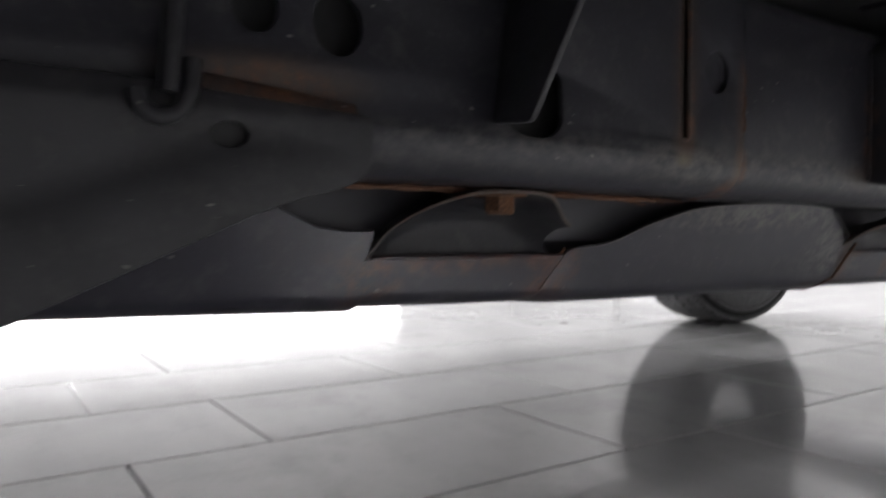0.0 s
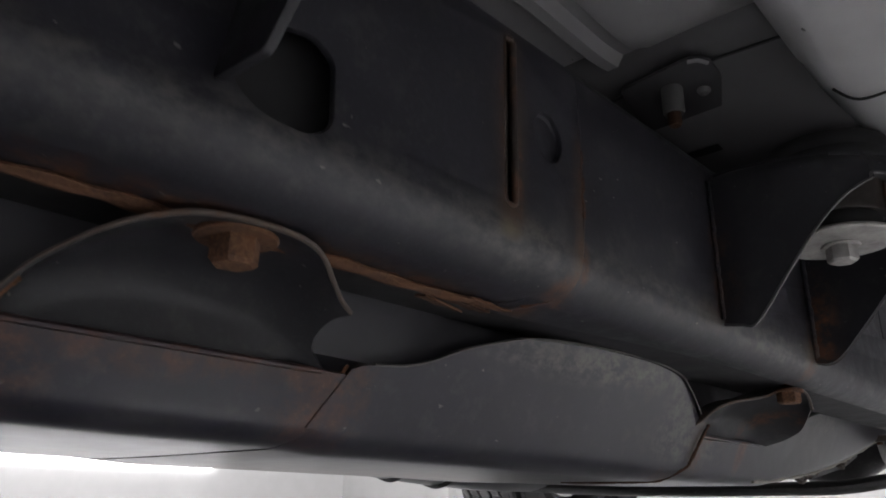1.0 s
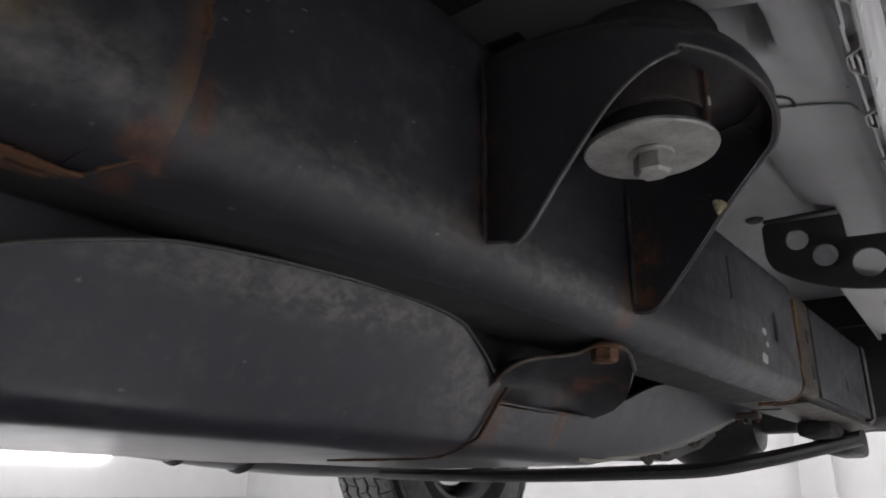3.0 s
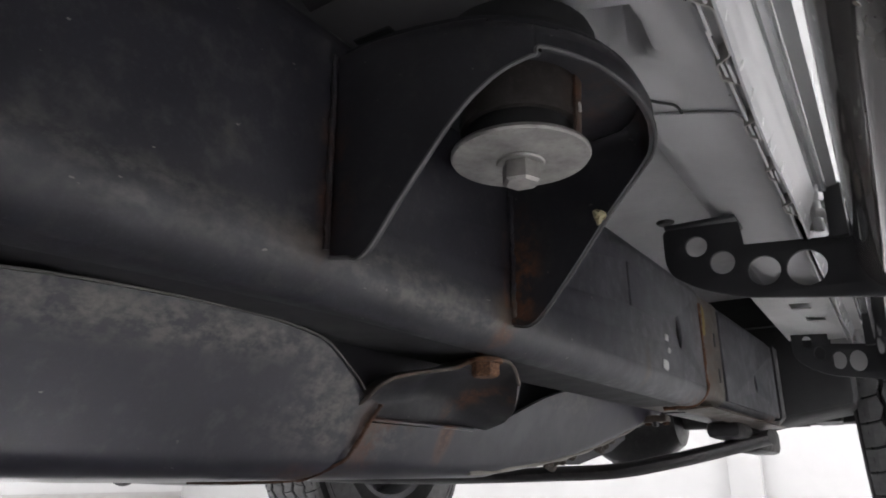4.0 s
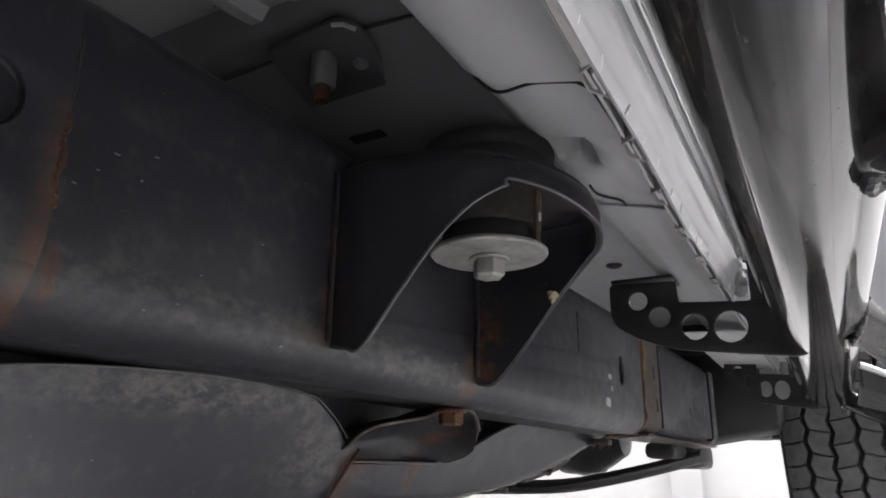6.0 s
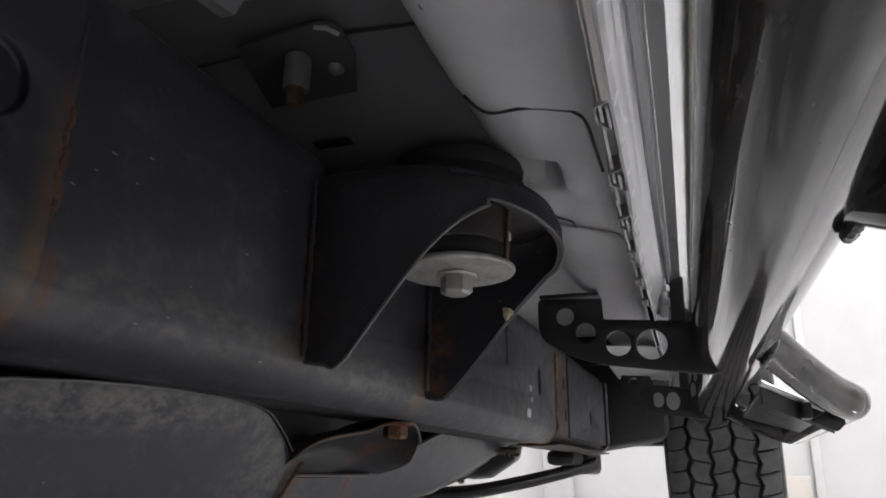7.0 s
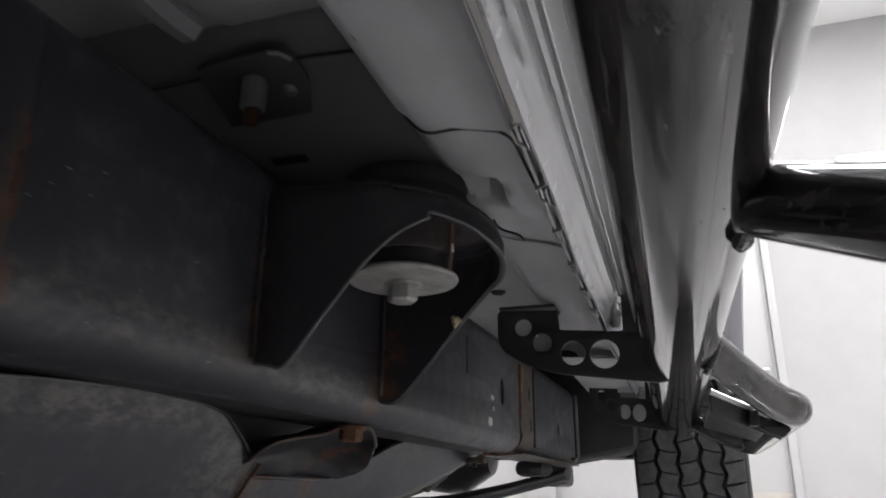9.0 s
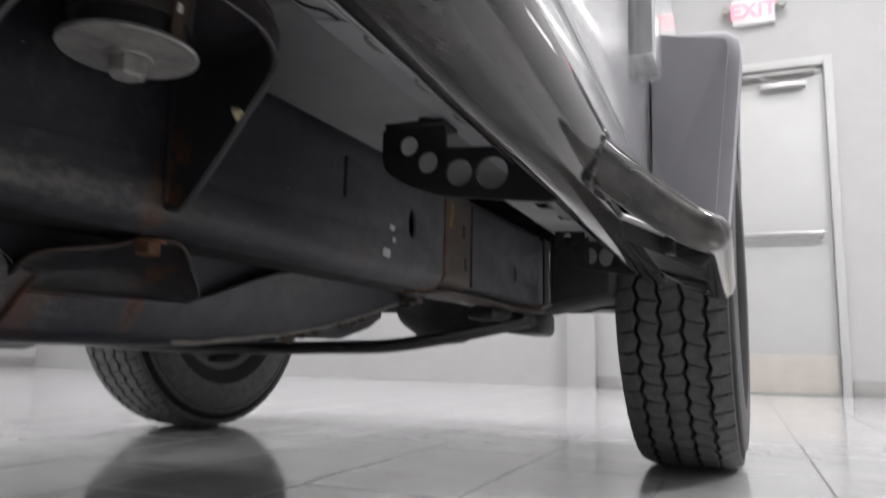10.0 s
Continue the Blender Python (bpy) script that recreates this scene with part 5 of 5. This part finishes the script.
under(part("rear_bumper", boxed((-1.46, BACK - .14, .46), (-.05, BACK - .021, .62), .02), M_FLARE), body)

# ---- rock slider ----
slider = thing("rock_slider", "gloss black tubular rock slider along the sill", "rock slider", (-.012, .5, .43))


def tube_axis(y):
    return (-.0022 - .0066 * (y - .7), y, .4320 - .0084 * (y - .7))


TR = .0395
under(part("main_tube", pipe([tube_axis(y) for y in np.linspace(-.21, 1.78, 40)], TR, 48), M_SLIDER), slider)


def hoop(y0, y1, name, out=.115, drop=.062, lean=.10, r=.0195):
    """A step hoop: two legs and an outer bar bent from one tube."""
    a0, a1 = Vector(tube_axis(y0)), Vector(tube_axis(y1))
    z0, z1 = a0.z - drop, a1.z - drop
    pts = [a0 + Vector((.02, 0, -.006)), a0 + Vector((out * .55, lean * .55, -drop * .55)), Vector((out - .02, y0 + lean - .005, z0 + .008)), Vector((out - .003, y0 + lean + .012, z0 + .001)), Vector((out + .002, y0 + lean + .045, z0)),
           Vector((out + .002, (y0 + y1) / 2, (z0 + z1) / 2)), Vector((out + .002, y1 - lean - .045, z1)), Vector((out - .003, y1 - lean - .012, z1 + .001)), Vector((out - .02, y1 - lean + .005, z1 + .008)), a1 + Vector((out * .55, -lean * .55, -drop * .55)), a1 + Vector((.02, 0, -.006))]
    return part(name, pipe(spline(pts, 6), r, 24), M_SLIDER)


under(hoop(1.0, 1.70, "rear_step_hoop", out=.108), slider)
under(hoop(-.14, .626, "front_step_hoop", lean=.17, drop=.102, r=.0185), slider)
# tread plate with upstand inside the rear hoop
def step_z(u, v):
    return .388 - .02 * (v - 1.0) - .40 * (u - .03)


under(part("step_plate", sheet(rounded([(.030, 1.135), (.098, 1.175), (.098, 1.40), (.030, 1.46)], .006), [], .005, lambda u, v, w: (u, v, step_z(u, v) + w), .0015), M_PLATE), slider)
edge = [(u, 1.135 + (u - .030) * .59, step_z(u, 1.15)) for u in np.linspace(.026, .100, 8)]
# bright steel lip along the plate's front edge
under(part("step_lip", pipe([(x, y - .003, z + .004) for x, y, z in edge], .0035, 10), M_STEEL, None, "bright edge of the step plate"), slider)
under(part("step_skirt", thicken(loft([[(x, y + .002 * k, z - .006 * k) for k in range(4)] for x, y, z in edge]), .003), M_PLATE), slider)
under(part("step_lug", boxed((.066, 1.138, .352), (.076, 1.165, .370), .002), M_PLATE), slider)
under(part("step_end", sheet(rounded([(.076, .351), (.100, .340), (.112, .352), (.100, .366)], .003), [], .006, lambda u, v, w: (u, 1.155 + w, v), .001), M_PLATE), slider)
for yy, seed in ((.614, 2), (1.0, 5), (1.70, 8), (-.14, 9)):
    a = Vector(tube_axis(yy))
    ringp = [a + Vector((.0330 + .003 * math.cos(2 * t) + .006 * math.sin(t), .0245 * math.cos(t), -.014 + .0225 * math.sin(t))) for t in np.linspace(0, 2 * math.pi, 13)]
    under(part("weld_bead", bead(ringp, .0032, seed), M_WELD), slider)
PLATE = [(-.200, .478), (-.132, .4745), (-.1305, .4515), (-.062, .4465), (-.050, .4585), (-.043, .4585), (-.0405, .440), (-.030, .412), (-.016, .3925), (-.026, .3905), (-.137, .4045), (-.172, .4175), (-.195, .4325), (-.200, .445)]
HOLES = [ring2(-.171, .4575, .0108), ring2(-.1495, .4385, .0117), ring2(-.1155, .4255, .0143), ring2(-.0815, .4230, .0168)]


def slider_bracket(yy, dz, parent, reach=1.0):
    b = under(part("mount_plate", sheet(rounded(PLATE, [.006, .001, .003, .003, .002, .002, .006, .01, .001, .004, .02, .01, .01, .008]), HOLES, .005, lambda u, v, w: (u if u > -.05 else -.05 + (u + .05) * reach, yy + w, v + dz), .0009), M_PLATE, None, "black plate with four round holes"), parent)
    f = under(part("mount_flange", boxed((-.05 - .149 * reach, yy - .002, .4795 + dz), (-.05 - .084 * reach, yy + .04, .4835 + dz), .001), M_PLATE), parent)
    g = under(part("mount_stem", boxed((-.060, yy - .012, .444 + dz), (-.045, yy + .012, .492 + dz), .002), M_PLATE), parent)
    h = under(part("mount_nut", hexagon((-.068, yy - .01, 0), .011, .452 + dz, .462 + dz), M_ZINC), parent)
    bolt = under(part("mount_bolt", lathe([(.0005, .446), (.0036, .446), (.0042, .448), (.0042, .492), (.0005, .492)], (-.066, yy - .026, dz), "z", 14), M_STEEL, None, "bright bolt through the flange"), parent)
    for z0 in (.457, .472):
        under(part("bolt_nut", hexagon((-.066, yy - .026, 0), .0125, z0 + dz, z0 + .0075 + dz, None, z0 * 40), M_STEEL), bolt)
    return b


slider_bracket(1.043, 0.0, slider)
slider_bracket(1.625, -.004, slider, .74)

# ---- wheel arch flare ----
flare = thing("fender_flare", "matt grey plastic fender flare over the wheel", "fender flare", (.08, 2.24, .6))
arch = spline([(1.735, .492), (1.736, .60), (1.738, .72), (1.748, .815), (1.79, .865), (1.95, .905), (2.24, .925), (2.55, .915), (2.69, .88), (2.75, .80), (2.78, .60)], 5)
rows = []
for y, z in arch:
    d = Vector((y - 2.24, z - .42)).normalized()
    w_ = float(np.interp(z, (.49, .80), (.80, 1.0)))
    rows.append([(x * w_, y + d[0] * k, z + d[1] * k) for x, k in ((-.003, .012), (.10, .008), (.130, .004), (.152, -.012), (.156, -.034), (.150, -.036), (.144, -.018), (.10, -.004), (-.003, 0))])
under(part("flare_shell", caps(loft(rows, close_cols=True)), M_FLARE), flare)
face = rounded([(-.006, .500), (.100, .500), (.113, .635), (.1285, .78), (.1315, .812), (.1290, .8235), (.006, .853)], [.002, .01, .02, .02, .006, .004, .004])
under(part("flare_face", sheet(face, [], .006, lambda u, v, w: (u, 1.728 + w, v), .002), M_FLARE), flare)
under(part("inner_face", sheet(rounded([(-.09, .50), (-.012, .50), (-.012, .868), (-.09, .868)], .01), [], .006, lambda u, v, w: (u, 1.733 + w, v), .002), M_SEAL_SHADE), flare)

# the other three flares, alike
for dy, mirrored in ((0.0, True), (-2.935, False), (-2.935, True)):
    other = thing("fender_flare", "matt grey plastic fender flare over the wheel", "fender flare", (MIRROR - .08 if mirrored else .08, 2.24 + dy, .6))
    for kid in [k for k in flare.children]:
        me = kid.data.copy()
        for v in me.vertices:
            v.co = Vector((MIRROR - v.co.x if mirrored else v.co.x, v.co.y + dy, v.co.z))
        if mirrored:
            me.flip_normals()
        under(new(kid.name.split(".")[0], me), other)

# ---- wheels ----
RT, STEER = .407, -2.46


def wheel(cx, WY, inner, blocks, steer=0.0):
    """inner: +1 where the wheel's inboard side faces +x."""
    w = thing("wheel", "all-terrain tyre with blocky tread on a dark alloy wheel", "wheel", (cx, WY, RT), "wheels of the vehicle")
    side = [(.222, -.108), (.245, -.121), (.285, -.128), (.325, -.127), (.358, -.122), (.380, -.116), (.3925, -.106)]
    ribs = [(.4015, -.1035), (.4015, -.0755), (.3945, -.0735), (.3945, -.0705), (.4020, -.0690), (.4020, -.0275), (.3945, -.0262), (.3945, -.0220), (.4020, -.0205), (.4020, 0)]
    prof = side + ribs + [(r, -h) for r, h in (side + ribs)[::-1][1:]]
    under(part("tyre", lathe(prof, (cx, WY, RT), "x", 96), M_GROOVESHADE), w)
    # sidewall ribs
    for sx in (-1, 1):
        b = lathe([(.352, sx * .1225), (.356, sx * .1255), (.362, sx * .1245), (.366, sx * .1205)], (cx, WY, RT), "x", 96)
        under(part("sidewall_rib", b, M_TYRE), w)
        b = lathe([(.250, sx * .121), (.285, sx * .1287), (.325, sx * .1277), (.350, sx * .1235)], (cx, WY, RT), "x", 96)
        under(part("sidewall", b, M_TYRE), w)
    rim = [(.205, -.10), (.226, -.108), (.230, -.104), (.222, -.09), (.200, -.06), (.195, .03), (.205, .08), (.226, .106), (.230, .108), (.205, .10)]
    under(part("rim", lathe([(r, h * 1.0) for r, h in rim], (cx, WY, RT), "x", 64), M_RIM), w)
    under(part("rim_dish", lathe([(.001, -.035 * inner), (.10, -.03 * inner), (.197, -.02 * inner), (.199, -.012 * inner), (.10, -.02 * inner), (.001, -.025 * inner)], (cx, WY, RT), "x", 40), M_RIM), w)
    under(part("brake_disc", lathe([(.03, .02 * inner), (.165, .02 * inner), (.165, .045 * inner), (.03, .045 * inner)], (cx, WY, RT), "x", 48), M_STEEL), w)
    under(part("hub", lathe([(.001, -.06 * inner), (.07, -.06 * inner), (.075, .0), (.06, .10 * inner), (.045, .125 * inner), (.001, .125 * inner)], (cx, WY, RT), "x", 32), M_DARK), w)
    for k in range(6):
        a = k * math.pi / 3
        c, s = math.cos(a), math.sin(a)
        pts = [(cx - inner * .06, WY + c * r, RT + s * r) for r in (.05, .12, .20)]
        under(part("spoke", pipe(pts, [.03, .022, .028], 10), M_RIM), w)
    # tread: five ribs of blocks between zigzag grooves
    n = 58
    tread = []
    cols = [(-.1150, -.0745, 0.0), (-.0660, -.0275, .5), (-.0190, .0190, 0.0), (.0275, .0660, .5), (.0745, .1150, 0.0)]
    protos = []
    for ci, (xa, xb, ph) in enumerate(cols):
        b = bmesh.new()
        da = 2 * math.pi / n
        outer = 0 if ci == 0 else 1 if ci == 4 else None
        gap = .07 if outer is not None else .045
        skew = .16 if ci % 2 else -.16
        rows = []
        for r, shrink in ((.3930, 0.0), (.4050, 0.0), (RT, .0016)):
            loop = []
            for u, v in ((0, 0), (.5, 0), (1, 0), (1, .5), (1, 1), (.5, 1), (0, 1), (0, .5)):
                rr = r - (.0095 if u == outer else .002 if outer is not None and u == .5 else 0)
                zig = .0042 * (1 if v == .5 else -1) * (-1 if ph else 1) * (u != outer)
                x = xa + (xb - xa) * u + shrink * (1 - 2 * u) + (zig if u != .5 else 0)
                a = da * (gap / 2 + (1 - gap) * v + skew * (u - .5)) + shrink / RT * (1 - 2 * v)
                loop.append((x, rr * math.sin(a), -rr * math.cos(a)))
            rows.append(loop)
        loft(rows, close_cols=True, bm=b)
        b.faces.new([v for v in b.verts][-8:])
        protos.append((b, ph))
    if blocks:
        for b, ph in protos:
            me = bpy.data.meshes.new("tread_block")
            bmesh.ops.recalc_face_normals(b, faces=b.faces)
            b.to_mesh(me)
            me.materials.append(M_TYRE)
            for k in range(n):
                o = new("tread_block", me)
                o.parent = w
                o.matrix_local = Matrix.Rotation(2 * math.pi * (k + ph) / n, 4, "X")
                tread.append(o)
    else:
        verts, faces = [], []
        for b, ph in protos:
            b.verts.ensure_lookup_table()
            b.verts.index_update()
            vs = [v.co.copy() for v in b.verts]
            fs = [[v.index for v in f.verts] for f in b.faces]
            for k in range(n):
                m = Matrix.Rotation(2 * math.pi * (k + ph) / n, 3, "X")
                base = len(verts)
                verts += [tuple(m @ v + Vector((cx, WY, RT))) for v in vs]
                faces += [[base + i for i in f] for f in fs]
        me = bpy.data.meshes.new("tread")
        me.from_pydata(verts, [], faces)
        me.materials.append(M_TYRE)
        o = under(new("tread", me), w)
        o["kind"] = "stuff"
    for b, ph in protos:
        b.free()
    w.rotation_euler, w.scale = (0, 0, radians(steer)), (.92, 1, 1)
    return w


wheel(.026, 2.255, -1, True, STEER)
wheel(-1.548, 2.325, 1, False, STEER)
wheel(.038, -.69, -1, False)
wheel(-1.548, -.69, 1, False)

# ---- floor tiles ----
TW, TL, JOINT = 0.312, 0.61, 0.003
floor_tiles = thing("floor_tiling", "pale grey polished tiles with soft marbling", "floor tiles", (0, 0, 0), kind="structure")
tile_bm = boxed((-TW / 2 + JOINT / 2, -TL / 2 + JOINT / 2, -.006), (TW / 2 - JOINT / 2, TL / 2 - JOINT / 2, 0), .0012, 1)
tme = bpy.data.meshes.new("tile")
bmesh.ops.recalc_face_normals(tile_bm, faces=tile_bm.faces)
tile_bm.to_mesh(tme)
tile_bm.free()
tme.materials.append(M_TILE)
rest_v, rest_f, cells = [], [], []
for i in range(-26, 27):
    for j in range(-14, 15):
        x, y = -.96 + (i + .5) * TW, (.18 if i % 2 == 0 else .378) + (j + .5) * TL
        if X0 - .1 < x < X1 + .1 and Y0 - .3 < y < Y1 + .4:
            cells.append(((x + .7) ** 2 * .8 + (y - 2.0) ** 2, x, y))
cells.sort()
for k, (d, x, y) in enumerate(cells):
    if k < 290:
        o = new("tile", tme)
        o.parent = floor_tiles
        o.matrix_local = pose(x, y, 0)
    else:
        b = len(rest_v)
        rest_v += [tuple(v.co + Vector((x, y, 0))) for v in tme.vertices]
        rest_f += [[b + i for i in p.vertices] for p in tme.polygons]
me = bpy.data.meshes.new("outer_tiles")
me.from_pydata(rest_v, [], rest_f)
me.materials.append(M_TILE)
o = new("outer_tiles", me)
o.parent = floor_tiles
o["kind"] = "stuff"

# ---- the vehicle's assemblies become parts of one thing ----
bpy.context.view_layer.update()
car = thing("off_road_vehicle", "parked silver off-road vehicle with black sliders, seen from beneath", "vehicle", (-.76, .6, 0))
MAIN = {"vehicle_chassis": ("rail_outer_skin", "chassis"), "axle": ("axle_tube", "axle"), "control_arm": ("arm_tube", "control_arm"), "coil_spring": ("coil", "coil_spring"), "fuel_tank": ("tank_shell", "fuel_tank"),
        "skid_plate": ("skid_main", "skid_plate"), "skid_bolt": ("head", "skid_bolt"), "body_mount": ("bracket_skirt", "body_mount"), "vehicle_body": ("rocker_panel", "body"), "rock_slider": ("main_tube", "rock_slider"),
        "fender_flare": ("flare_shell", "fender_flare"), "wheel": ("tyre", "wheel")}
for root in [o for o in scene.objects if o.parent is None and o.type == "EMPTY"]:
    kind_name = root.name.split(".")[0]
    if kind_name not in MAIN:
        continue
    want, called = MAIN[kind_name]
    kids = list(root.children)
    main = next(k for k in kids if k.name.split(".")[0] == want)
    main["label"] = root["label"]
    places = {k: k.matrix_world.copy() for k in kids}
    for k in kids:
        k.parent = car if k is main else main
        k.matrix_parent_inverse = (car if k is main else main).matrix_world.inverted() if k is main else places[main].inverted()
        k.matrix_basis = places[k]
    main.name = called
    bpy.data.objects.remove(root)
bpy.context.view_layer.update()
